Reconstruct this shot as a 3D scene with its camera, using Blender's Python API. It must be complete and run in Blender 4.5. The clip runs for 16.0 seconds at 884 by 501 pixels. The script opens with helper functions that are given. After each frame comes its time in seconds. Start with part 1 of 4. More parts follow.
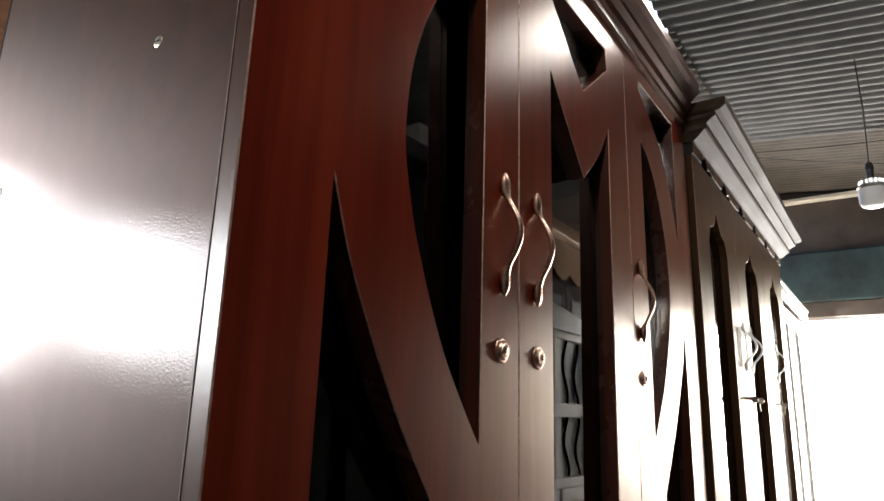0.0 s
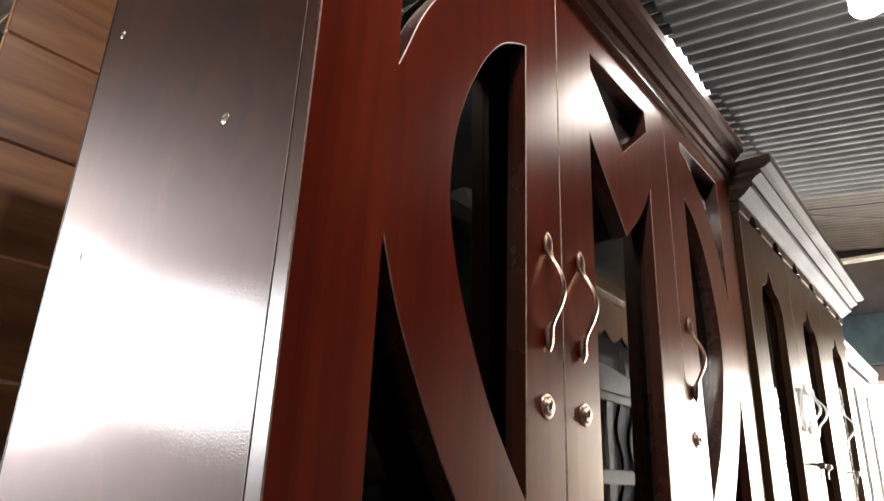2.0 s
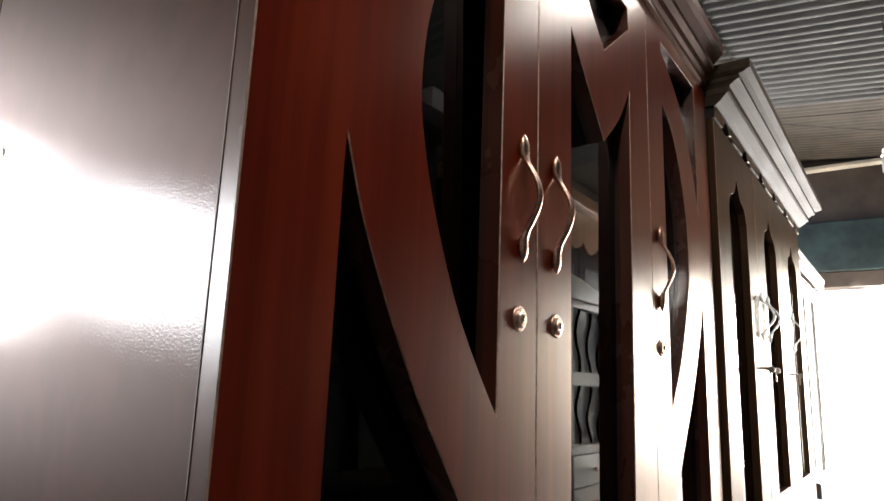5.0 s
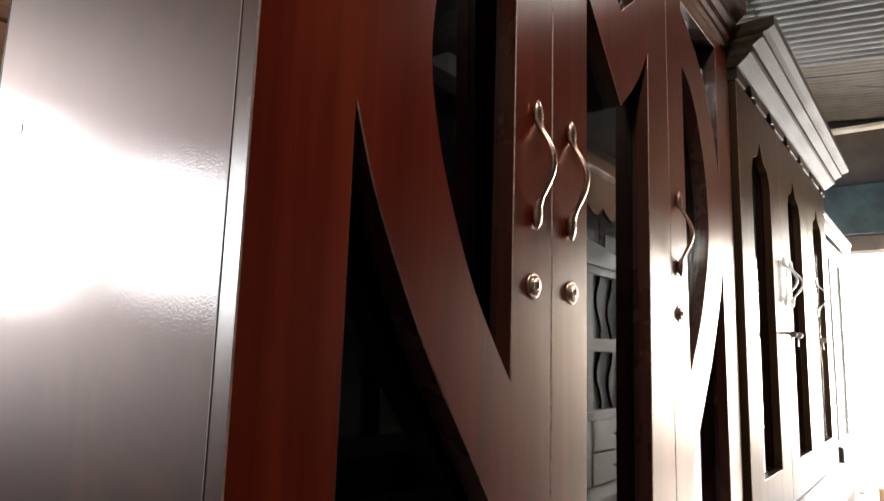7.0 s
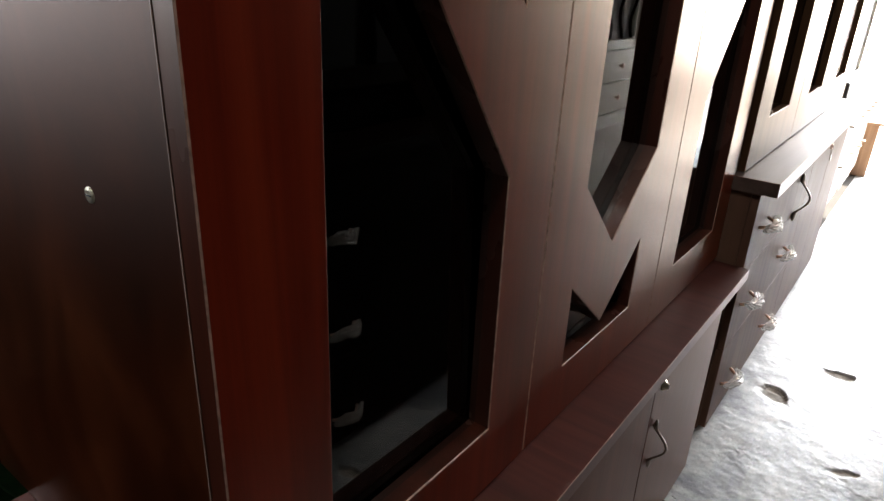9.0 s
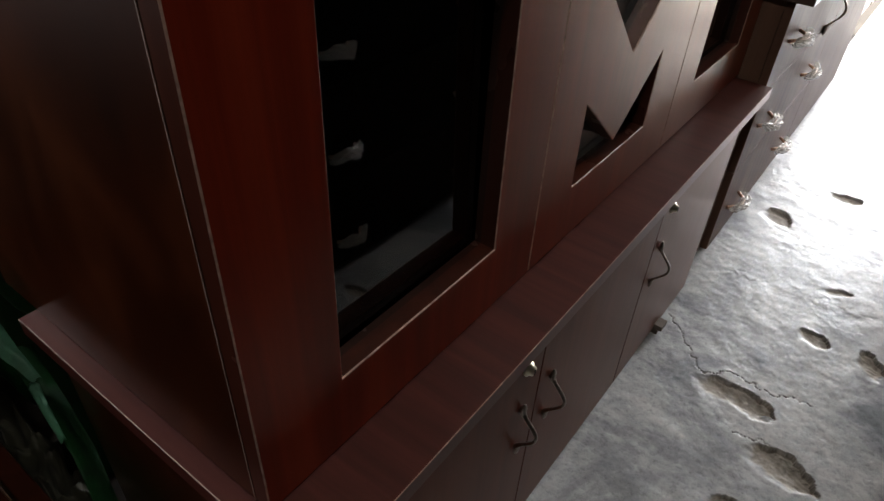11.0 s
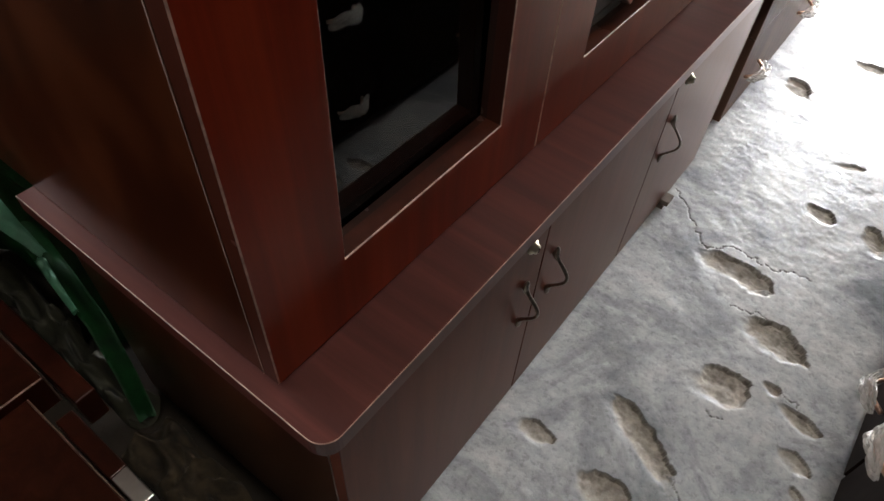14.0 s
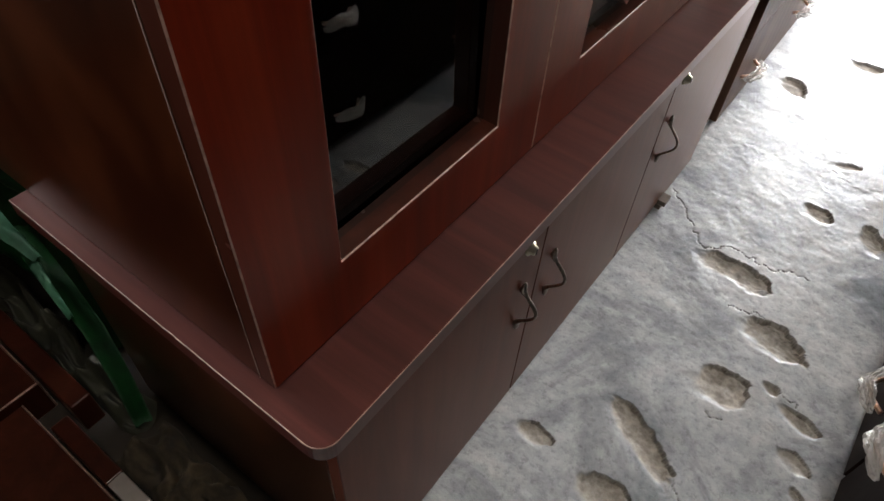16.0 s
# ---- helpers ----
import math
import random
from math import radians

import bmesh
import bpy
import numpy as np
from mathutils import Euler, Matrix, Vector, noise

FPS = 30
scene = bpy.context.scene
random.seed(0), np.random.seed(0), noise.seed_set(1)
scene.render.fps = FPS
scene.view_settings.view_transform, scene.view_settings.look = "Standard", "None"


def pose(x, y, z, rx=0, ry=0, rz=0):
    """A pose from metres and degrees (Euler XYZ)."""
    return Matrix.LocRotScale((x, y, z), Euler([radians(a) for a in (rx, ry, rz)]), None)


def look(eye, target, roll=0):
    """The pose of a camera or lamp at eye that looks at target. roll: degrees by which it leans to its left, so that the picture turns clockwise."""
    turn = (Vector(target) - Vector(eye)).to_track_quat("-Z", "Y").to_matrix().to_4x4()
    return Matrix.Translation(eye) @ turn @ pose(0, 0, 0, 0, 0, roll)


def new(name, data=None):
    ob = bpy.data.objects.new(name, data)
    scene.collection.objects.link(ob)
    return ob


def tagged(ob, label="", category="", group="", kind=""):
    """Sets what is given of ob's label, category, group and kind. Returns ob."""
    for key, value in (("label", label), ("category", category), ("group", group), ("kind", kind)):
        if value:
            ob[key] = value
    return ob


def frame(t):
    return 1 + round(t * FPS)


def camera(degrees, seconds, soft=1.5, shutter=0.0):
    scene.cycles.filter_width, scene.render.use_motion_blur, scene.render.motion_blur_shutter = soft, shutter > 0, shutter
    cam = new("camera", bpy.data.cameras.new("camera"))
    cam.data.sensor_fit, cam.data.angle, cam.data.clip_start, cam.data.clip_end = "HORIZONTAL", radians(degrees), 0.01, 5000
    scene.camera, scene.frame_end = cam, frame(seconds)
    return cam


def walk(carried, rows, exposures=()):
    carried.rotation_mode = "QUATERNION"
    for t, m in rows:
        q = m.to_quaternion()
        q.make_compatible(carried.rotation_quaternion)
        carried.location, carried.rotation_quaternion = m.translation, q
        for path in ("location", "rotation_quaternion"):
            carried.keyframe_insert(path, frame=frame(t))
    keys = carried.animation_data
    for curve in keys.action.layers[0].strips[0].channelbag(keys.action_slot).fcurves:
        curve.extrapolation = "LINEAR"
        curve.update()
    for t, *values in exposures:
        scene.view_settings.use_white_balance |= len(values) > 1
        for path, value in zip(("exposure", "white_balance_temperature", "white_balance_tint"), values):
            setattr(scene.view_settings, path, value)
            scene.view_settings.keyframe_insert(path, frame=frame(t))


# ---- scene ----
cam = camera(67.9, 16.0)
PATH = [
    (0, (0.434, -0.322, 1.1983), (-0.673, 1.27, 1.6893), 1.7),
    (0.5, (0.437, -0.325, 1.1933), (-0.651, 1.252, 1.7703), 1.5),
    (1, (0.45, -0.337, 1.1863), (-0.641, 1.192, 1.8733), 1.6),
    (1.5, (0.461, -0.345, 1.1823), (-0.691, 1.117, 1.9143), 2.0),
    (2, (0.456, -0.342, 1.1803), (-0.741, 1.112, 1.8543), 2.3),
    (2.5, (0.424, -0.306, 1.2113), (-0.829, 1.247, 1.3463), 2.8),
    (3, (0.403, -0.287, 1.2083), (-0.804, 1.308, 1.1743), 2.1),
    (3.5, (0.401, -0.285, 1.2023), (-0.769, 1.338, 1.1973), 1.9),
    (4, (0.406, -0.295, 1.2023), (-0.739, 1.336, 1.3703), 1.6),
    (6.3, (0.418, -0.303, 1.1963), (-0.742, 1.261, 1.6523), 1.5),
    (6.5, (0.42, -0.302, 1.1983), (-0.757, 1.253, 1.6363), 1.6),
    (7, (0.42, -0.298, 1.2003), (-0.782, 1.272, 1.4993), 1.7),
    (7.5, (0.409, -0.286, 1.2033), (-0.81, 1.292, 1.3613), 1.9),
    (8, (0.395, -0.265, 1.2063), (-0.821, 1.314, 1.0413), 2.2),
    (8.5, (0.38, -0.245, 1.2023), (-0.805, 1.305, 0.7583), 2.2),
    (9, (0.36, -0.224, 1.1933), (-0.727, 1.262, 0.4123), 2.7),
    (9.5, (0.337, -0.2, 1.1783), (-0.623, 1.138, 0.0433), 3.3),
    (12, (0.335, -0.192, 1.1603), (-0.534, 1.026, -0.1667), 2.8),
    (12.5, (0.322, -0.178, 1.1583), (-0.445, 0.909, -0.3347), 3.5),
    (13, (0.321, -0.175, 1.1493), (-0.431, 0.885, -0.3707), 3.2),
    (13.5, (0.322, -0.179, 1.1563), (-0.431, 0.879, -0.3647), 3.5),
    (14, (0.324, -0.179, 1.1563), (-0.426, 0.884, -0.3627), 3.5),
    (14.5, (0.326, -0.175, 1.1553), (-0.428, 0.889, -0.3607), 3.0),
    (15, (0.323, -0.177, 1.1543), (-0.426, 0.891, -0.3617), 3.3),
    (15.5, (0.327, -0.177, 1.1493), (-0.431, 0.897, -0.3577), 2.8),
    (16, (0.322, -0.176, 1.1523), (-0.424, 0.895, -0.3627), 3.4),
]
walk(cam, [(t, look(eye, target, roll)) for t, eye, target, roll in PATH], [(t, e, 6600, 11) for t, e in ((0, 3.45), (0.5, 3.65), (1.5, 4.0), (2.2, 3.9), (3.5, 3.5), (6.5, 3.7), (7.5, 3.6), (8.5, 3.7), (9.5, 2.95), (12, 3.1), (12.5, 3.2), (13.4, 3.66), (14.5, 3.75), (16, 3.75))])

U, LIFT = 1.15, 0.072         # plan unit in metres, floor level below the plan's zero

FL = -LIFT

# ---- world and light ----
world = bpy.data.worlds.new("sky")
scene.world = world
world.use_nodes = True
wn = world.node_tree
sky = wn.nodes.new("ShaderNodeTexSky")
sky.sky_type, sky.sun_disc = "NISHITA", False
sky.sun_elevation, sky.sun_rotation = radians(50), radians(20)
wn.links.new(sky.outputs[0], wn.nodes["Background"].inputs[0])
wn.nodes["Background"].inputs[1].default_value = 0.15
sun = new("sun", bpy.data.lights.new("sun", "SUN"))
sun.data.energy, sun.data.angle, sun.data.color = 4.0, radians(0.5), (1, 0.95, 0.88)
sun.rotation_euler = (radians(40), 0, radians(-20 + 180))


def opening_light(name, at, turn, w, h, watts, color):
    """Sky light coming in through an opening."""
    d = bpy.data.lights.new(name, "AREA")
    d.shape, d.size, d.size_y, d.energy, d.color = "RECTANGLE", w, h, watts, color
    ob = new(name, d)
    ob.matrix_world = Matrix.Translation(at) @ Euler([radians(a) for a in turn]).to_matrix().to_4x4()
    return ob


opening_light("daylight_end", (0.25, 5.75, 1.30), (-70, 0, 34), 3.2, 1.6, 49, (1, 0.98, 0.95))
opening_light("daylight_window_a", (-3.02, -1.96, 1.830), (0, -90, 0), 0.68, 1.12, 8.8, (0.86, 0.94, 1))
opening_light("daylight_window_b", (-3.02, -0.720, 1.810), (0, -90, 0), 0.92, 0.56, 4.7, (0.86, 0.94, 1))

# ---- materials ----


def mat(name):
    m = bpy.data.materials.new(name)
    m.use_nodes = True
    t = m.node_tree
    return m, t, t.nodes["Principled BSDF"]


def node(t, kind, **kw):
    n = t.nodes.new("ShaderNode" + kind)
    for k, v in kw.items():
        n.inputs[k.replace("_", " ")].default_value = v
    return n


def coords(t, scale, rot=(0, 0, 0)):
    c = t.nodes.new("ShaderNodeTexCoord")
    m = t.nodes.new("ShaderNodeMapping")
    m.inputs["Scale"].default_value = scale
    m.inputs["Rotation"].default_value = rot
    t.links.new(c.outputs["Object"], m.inputs[0])
    return m.outputs[0]


def ramp(t, fac, *stops):
    r = t.nodes.new("ShaderNodeValToRGB")
    e = r.color_ramp.elements
    while len(e) < len(stops):
        e.new(0.5)
    for el, (p, c) in zip(e, stops):
        el.position, el.color = p, (*c, 1)
    t.links.new(fac, r.inputs[0])
    return r.outputs[0]


def bump(t, b, height, strength, dist):
    n = node(t, "Bump", Strength=strength, Distance=dist)
    t.links.new(height, n.inputs["Height"])
    t.links.new(n.outputs[0], b.inputs["Normal"])


def laminate(name, dark, mid, light, scale=(26, 26, 1.3), rough=0.3, fleck=0.05, relief=0.12, spec=0.5, sheen_ior=0.0, broad=0.0, wide_rough=0.5, tint=(1, 1, 1)):
    """Wood-print laminate: long grain streaks, a coarse cloudiness, a fine pressed relief and handling smears in the gloss."""
    m, t, b = mat(name)
    v = coords(t, scale)
    n1 = node(t, "TexNoise", Scale=1.0, Detail=6.0, Roughness=0.62, Distortion=0.6)
    t.links.new(v, n1.inputs["Vector"])
    n2 = node(t, "TexNoise", Scale=2.3, Detail=3.0)
    t.links.new(coords(t, (1, 1, 1)), n2.inputs["Vector"])
    mix = t.nodes.new("ShaderNodeMath")
    mix.operation = "MULTIPLY_ADD"
    mix.inputs[1].default_value = 0.35
    t.links.new(n2.outputs[0], mix.inputs[0])
    t.links.new(n1.outputs[0], mix.inputs[2])
    t.links.new(ramp(t, mix.outputs[0], (0.45, dark), (0.66, mid), (0.9, light)), b.inputs["Base Color"])
    n3 = node(t, "TexNoise", Scale=420.0, Detail=2.0)
    t.links.new(coords(t, (1, 1, 1)), n3.inputs["Vector"])
    n4 = node(t, "TexNoise", Scale=5.0, Detail=5.0, Roughness=0.6)
    t.links.new(coords(t, (1, 1, 0.6)), n4.inputs["Vector"])
    r = t.nodes.new("ShaderNodeMapRange")
    r.inputs["To Min"].default_value, r.inputs["To Max"].default_value = rough - fleck, rough + fleck
    r.inputs["From Min"].default_value, r.inputs["From Max"].default_value = 0.3, 0.7
    t.links.new(n4.outputs[0], r.inputs[0])
    t.links.new(r.outputs[0], b.inputs["Roughness"])
    b.inputs["Specular IOR Level"].default_value = spec
    bump(t, b, n3.outputs[0], relief, 0.0004)
    if sheen_ior:
        t.links.remove(b.inputs["Roughness"].links[0])
        b.inputs["Roughness"].default_value, b.inputs["Specular IOR Level"].default_value = 0.55, 0.0
        g = t.nodes.new("ShaderNodeBsdfAnisotropic")
        g.distribution = "BECKMANN"
        n5 = node(t, "TexNoise", Scale=1.0, Detail=5.0, Roughness=0.65)
        t.links.new(coords(t, [max(9.0, c * 1.8) for c in scale]), n5.inputs["Vector"])
        sm = t.nodes.new("ShaderNodeMath")
        sm.operation = "ADD"
        t.links.new(n4.outputs[0], sm.inputs[0])
        t.links.new(n5.outputs[0], sm.inputs[1])
        # tint colours the gloss, imitating the hue of reflected surroundings
        worn = [c * k for c, k in zip(tint, (0.97, 0.95, 0.93))]
        half = t.nodes.new("ShaderNodeMath")
        half.operation = "MULTIPLY"
        half.inputs[1].default_value = 0.5
        t.links.new(sm.outputs[0], half.inputs[0])
        gloss_color = ramp(t, half.outputs[0], (0.38, worn), (0.58, tint))
        t.links.new(gloss_color, g.inputs["Color"])
        t.links.new(r.outputs[0], g.inputs["Roughness"])
        t.links.new(b.inputs["Normal"].links[0].from_socket, g.inputs["Normal"])
        f, x = node(t, "Fresnel", IOR=sheen_ior), t.nodes.new("ShaderNodeMixShader")
        t.links.new(f.outputs[0], x.inputs[0])
        t.links.new(b.outputs[0], x.inputs[1])
        wide = t.nodes.new("ShaderNodeBsdfAnisotropic")
        wide.distribution = "BECKMANN"
        wide.inputs["Roughness"].default_value = wide_rough
        wide.inputs["Color"].default_value = (tint[0], tint[1] * 0.86, tint[2] * 0.80, 1)
        two = node(t, "MixShader", Fac=broad)
        t.links.new(g.outputs[0], two.inputs[1])
        t.links.new(wide.outputs[0], two.inputs[2])
        t.links.new(two.outputs[0], x.inputs[2])
        t.links.new(x.outputs[0], t.nodes["Material Output"].inputs[0])
    return m


def plain(name, color, rough=0.5, metal=0.0, vary=0.15, scale=18.0, relief=0.0, rscale=60.0):
    m, t, b = mat(name)
    n = node(t, "TexNoise", Scale=scale, Detail=5.0, Roughness=0.6)
    t.links.new(coords(t, (1, 1, 1)), n.inputs["Vector"])
    lo, hi = [c * (1 - vary) for c in color], [min(1, c * (1 + vary)) for c in color]
    t.links.new(ramp(t, n.outputs[0], (0.3, lo), (0.7, hi)), b.inputs["Base Color"])
    b.inputs["Roughness"].default_value, b.inputs["Metallic"].default_value = rough, metal
    if relief:
        n2 = node(t, "TexNoise", Scale=rscale, Detail=4.0)
        t.links.new(coords(t, (1, 1, 1)), n2.inputs["Vector"])
        bump(t, b, n2.outputs[0], relief, 0.003)
    return m


MAHOGANY = laminate("mahogany_laminate", (0.055, 0.0050, 0.0020), (0.100, 0.0098, 0.0036), (0.155, 0.0190, 0.0066), scale=(30, 30, 1.1), rough=0.31, fleck=0.008, relief=0.12, sheen_ior=1.58, broad=0.22, wide_rough=0.43, tint=(1, 0.91, 0.81))
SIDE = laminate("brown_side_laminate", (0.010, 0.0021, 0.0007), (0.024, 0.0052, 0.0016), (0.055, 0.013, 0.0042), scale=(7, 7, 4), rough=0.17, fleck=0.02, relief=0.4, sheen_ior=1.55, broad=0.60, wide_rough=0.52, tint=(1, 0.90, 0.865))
COUNTER = laminate("counter_laminate", (0.034, 0.0080, 0.0064), (0.054, 0.0128, 0.0100), (0.082, 0.0215, 0.0162), scale=(1.5, 30, 30), rough=0.33, fleck=0.02, sheen_ior=1.42, broad=0.5, wide_rough=0.58, tint=(1, 0.91, 0.89))
BASE = laminate("base_laminate", (0.062, 0.0165, 0.0090), (0.090, 0.0245, 0.0135), (0.120, 0.035, 0.020), scale=(30, 30, 2), rough=0.36, fleck=0.01, sheen_ior=1.17, broad=0.2, tint=(1, 0.92, 0.88))
DRAWER = laminate("brown_drawer_laminate", (0.085, 0.045, 0.030), (0.122, 0.067, 0.046), (0.165, 0.094, 0.064), rough=0.5, fleck=0.03, spec=0.05)
PALE_CORNICE = laminate("pale_cornice_laminate", (0.040, 0.0285, 0.0185), (0.058, 0.042, 0.028), (0.080, 0.059, 0.040), scale=(20, 1.5, 20), rough=0.55, spec=0.05)
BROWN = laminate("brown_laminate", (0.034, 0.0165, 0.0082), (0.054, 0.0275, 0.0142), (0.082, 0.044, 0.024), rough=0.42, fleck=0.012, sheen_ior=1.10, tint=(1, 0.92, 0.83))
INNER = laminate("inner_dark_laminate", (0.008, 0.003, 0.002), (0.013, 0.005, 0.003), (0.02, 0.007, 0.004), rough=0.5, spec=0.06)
BEAD = laminate("bead_laminate", (0.010, 0.004, 0.003), (0.018, 0.007, 0.005), (0.028, 0.011, 0.008), rough=0.26, fleck=0.07, sheen_ior=1.75, broad=0.4, tint=(1, 0.97, 0.94))
CUT = laminate("cut_edge_laminate", (0.024, 0.006, 0.0035), (0.040, 0.0095, 0.0052), (0.060, 0.016, 0.0090), rough=0.26, fleck=0.06, sheen_ior=1.75, broad=0.45, tint=(1, 0.93, 0.89))
PANEL = laminate("dark_red_panel_laminate", (0.024, 0.0055, 0.0030), (0.040, 0.0090, 0.0046), (0.062, 0.015, 0.0080), rough=0.36, sheen_ior=1.32, broad=0.2, tint=(1, 0.88, 0.82))
WALNUT = laminate("walnut_boards", (0.10, 0.030, 0.009), (0.24, 0.085, 0.026), (0.38, 0.16, 0.056), scale=(5, 0.9, 17), rough=0.45)
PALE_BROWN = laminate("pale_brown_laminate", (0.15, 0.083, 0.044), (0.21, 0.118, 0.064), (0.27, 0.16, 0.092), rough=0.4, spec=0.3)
GREY_TOP = laminate("grey_brown_top_laminate", (0.060, 0.040, 0.033), (0.088, 0.060, 0.050), (0.12, 0.085, 0.072), scale=(20, 1.5, 20), rough=0.38, fleck=0.02, sheen_ior=1.3, broad=0.3, tint=(0.92, 0.95, 1))
EDGE = plain("pale_worn_edge", (0.40, 0.25, 0.19), 0.55, vary=0.5, scale=70)
DULL_EDGE = plain("dull_edge_line", (0.20, 0.12, 0.085), 0.6, vary=0.5, scale=60)
GAP = plain("dark_gap", (0.01, 0.007, 0.006), 0.8)
BRASS = plain("antique_copper", (0.62, 0.40, 0.29), 0.34, 1.0, vary=0.45, scale=160)
BRONZE = plain("dark_bronze", (0.33, 0.28, 0.23), 0.3, 1.0, vary=0.4, scale=200)
STEEL = plain("screw_metal", (0.62, 0.55, 0.42), 0.35, 1.0)
GREEN = plain("green_plastic", (0.003, 0.062, 0.011), 0.6, vary=0.45, scale=30, relief=0.4)
PALE_GREEN = plain("pale_green_plastic", (0.11, 0.30, 0.18), 0.45, vary=0.35, relief=0.3)
OLIVE = plain("olive_plastic", (0.030, 0.029, 0.016), 0.75, vary=0.6, scale=30, relief=0.5)
CLOTH = plain("tan_rag", (0.040, 0.028, 0.014), 0.95, vary=0.8, scale=30, relief=0.6)
ALU = plain("aluminium", (0.6, 0.58, 0.55), 0.35, 1.0)
CREAM = plain("cream_paint", (0.62, 0.56, 0.47), 0.4, vary=0.08)
WHITE = plain("white_laminate", (0.83, 0.79, 0.71), 0.25, vary=0.05)
TEAL = plain("dark_green_beam", (0.013, 0.027, 0.026), 0.7, vary=0.75, scale=5, relief=0.5, rscale=12)
# near-black floor colour standing in for the shade of the cluttered left side
SHADE_FLOOR = plain("shade_dark_floor", (0.022, 0.016, 0.010), 0.95, vary=0.4, scale=6, relief=0.5)
# plaster kept dark so the unseen walls bounce and reflect little light
DUSK = plain("dark_plaster", (0.055, 0.038, 0.027), 0.9, vary=0.3, scale=3, relief=0.2)
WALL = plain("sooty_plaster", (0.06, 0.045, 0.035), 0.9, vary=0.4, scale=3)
PLASTER = plain("grey_plaster", (0.34, 0.32, 0.29), 0.9, vary=0.2, scale=3, relief=0.2)
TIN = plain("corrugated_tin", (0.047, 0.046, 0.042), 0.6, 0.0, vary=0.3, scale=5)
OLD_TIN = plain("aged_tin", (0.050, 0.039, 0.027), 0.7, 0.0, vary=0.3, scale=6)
# pale colour stands in for the reflection on the dresser's panes
PANE_REFLECTION = plain("pane_reflection_grey", (0.56, 0.60, 0.57), 0.12, vary=0.2, scale=6)
BLACK = plain("black_plastic", (0.02, 0.02, 0.02), 0.4)
BULB = plain("bulb_dome", (0.85, 0.84, 0.8), 0.35, vary=0.02)
WOODBLOCK = plain("rough_timber", (0.13, 0.10, 0.08), 0.8, vary=0.35, relief=0.4)
GROUND = plain("pale_earth", (0.32, 0.29, 0.25), 0.9, vary=0.2, scale=1.5)


def glow(name, color, strength):
    m, t, b = mat(name)
    b.inputs["Emission Color"].default_value = (*color, 1)
    b.inputs["Emission Strength"].default_value = strength
    return m


LIT = glow("lit_bulb", (0.94, 0.97, 1), 22)
# emission of the fill bulb added over the viewpoint
LIT_FILL = glow("lit_fill_bulb", (1, 0.97, 0.92), 45)
LIT_SIDE = glow("lit_bulb_side", (1, 0.97, 0.92), 1.2)


def glass_mat():
    m, t, b = mat("window_glass")
    t.nodes.remove(b)
    f = node(t, "Fresnel", IOR=1.72)
    a, g, x = node(t, "BsdfTransparent"), node(t, "BsdfGlossy", Roughness=0.01), t.nodes.new("ShaderNodeMixShader")
    a.inputs[0].default_value = (0.42, 0.40, 0.38, 1)
    t.links.new(f.outputs[0], x.inputs[0])
    t.links.new(a.outputs[0], x.inputs[1])
    t.links.new(g.outputs[0], x.inputs[2])
    t.links.new(x.outputs[0], t.nodes["Material Output"].inputs[0])
    return m


GLASS = glass_mat()


def wrap_mat():
    m, t, b = mat("clear_wrap")
    b.inputs["Base Color"].default_value = (0.82, 0.8, 0.76, 1)
    b.inputs["Roughness"].default_value = 0.16
    b.inputs["Metallic"].default_value = 0.35
    n = node(t, "TexNoise", Scale=150.0, Detail=3.0)
    t.links.new(coords(t, (1, 1, 1)), n.inputs["Vector"])
    bump(t, b, n.outputs[0], 0.6, 0.004)
    tr = node(t, "BsdfTranslucent")
    tr.inputs[0].default_value = (0.85, 0.84, 0.8, 1)
    x = node(t, "MixShader", Fac=0.3)
    t.links.new(b.outputs[0], x.inputs[1])
    t.links.new(tr.outputs[0], x.inputs[2])
    clear, y = node(t, "BsdfTransparent"), node(t, "MixShader", Fac=0.42)
    t.links.new(x.outputs[0], y.inputs[1])
    t.links.new(clear.outputs[0], y.inputs[2])
    t.links.new(y.outputs[0], t.nodes["Material Output"].inputs[0])
    return m


WRAP = wrap_mat()


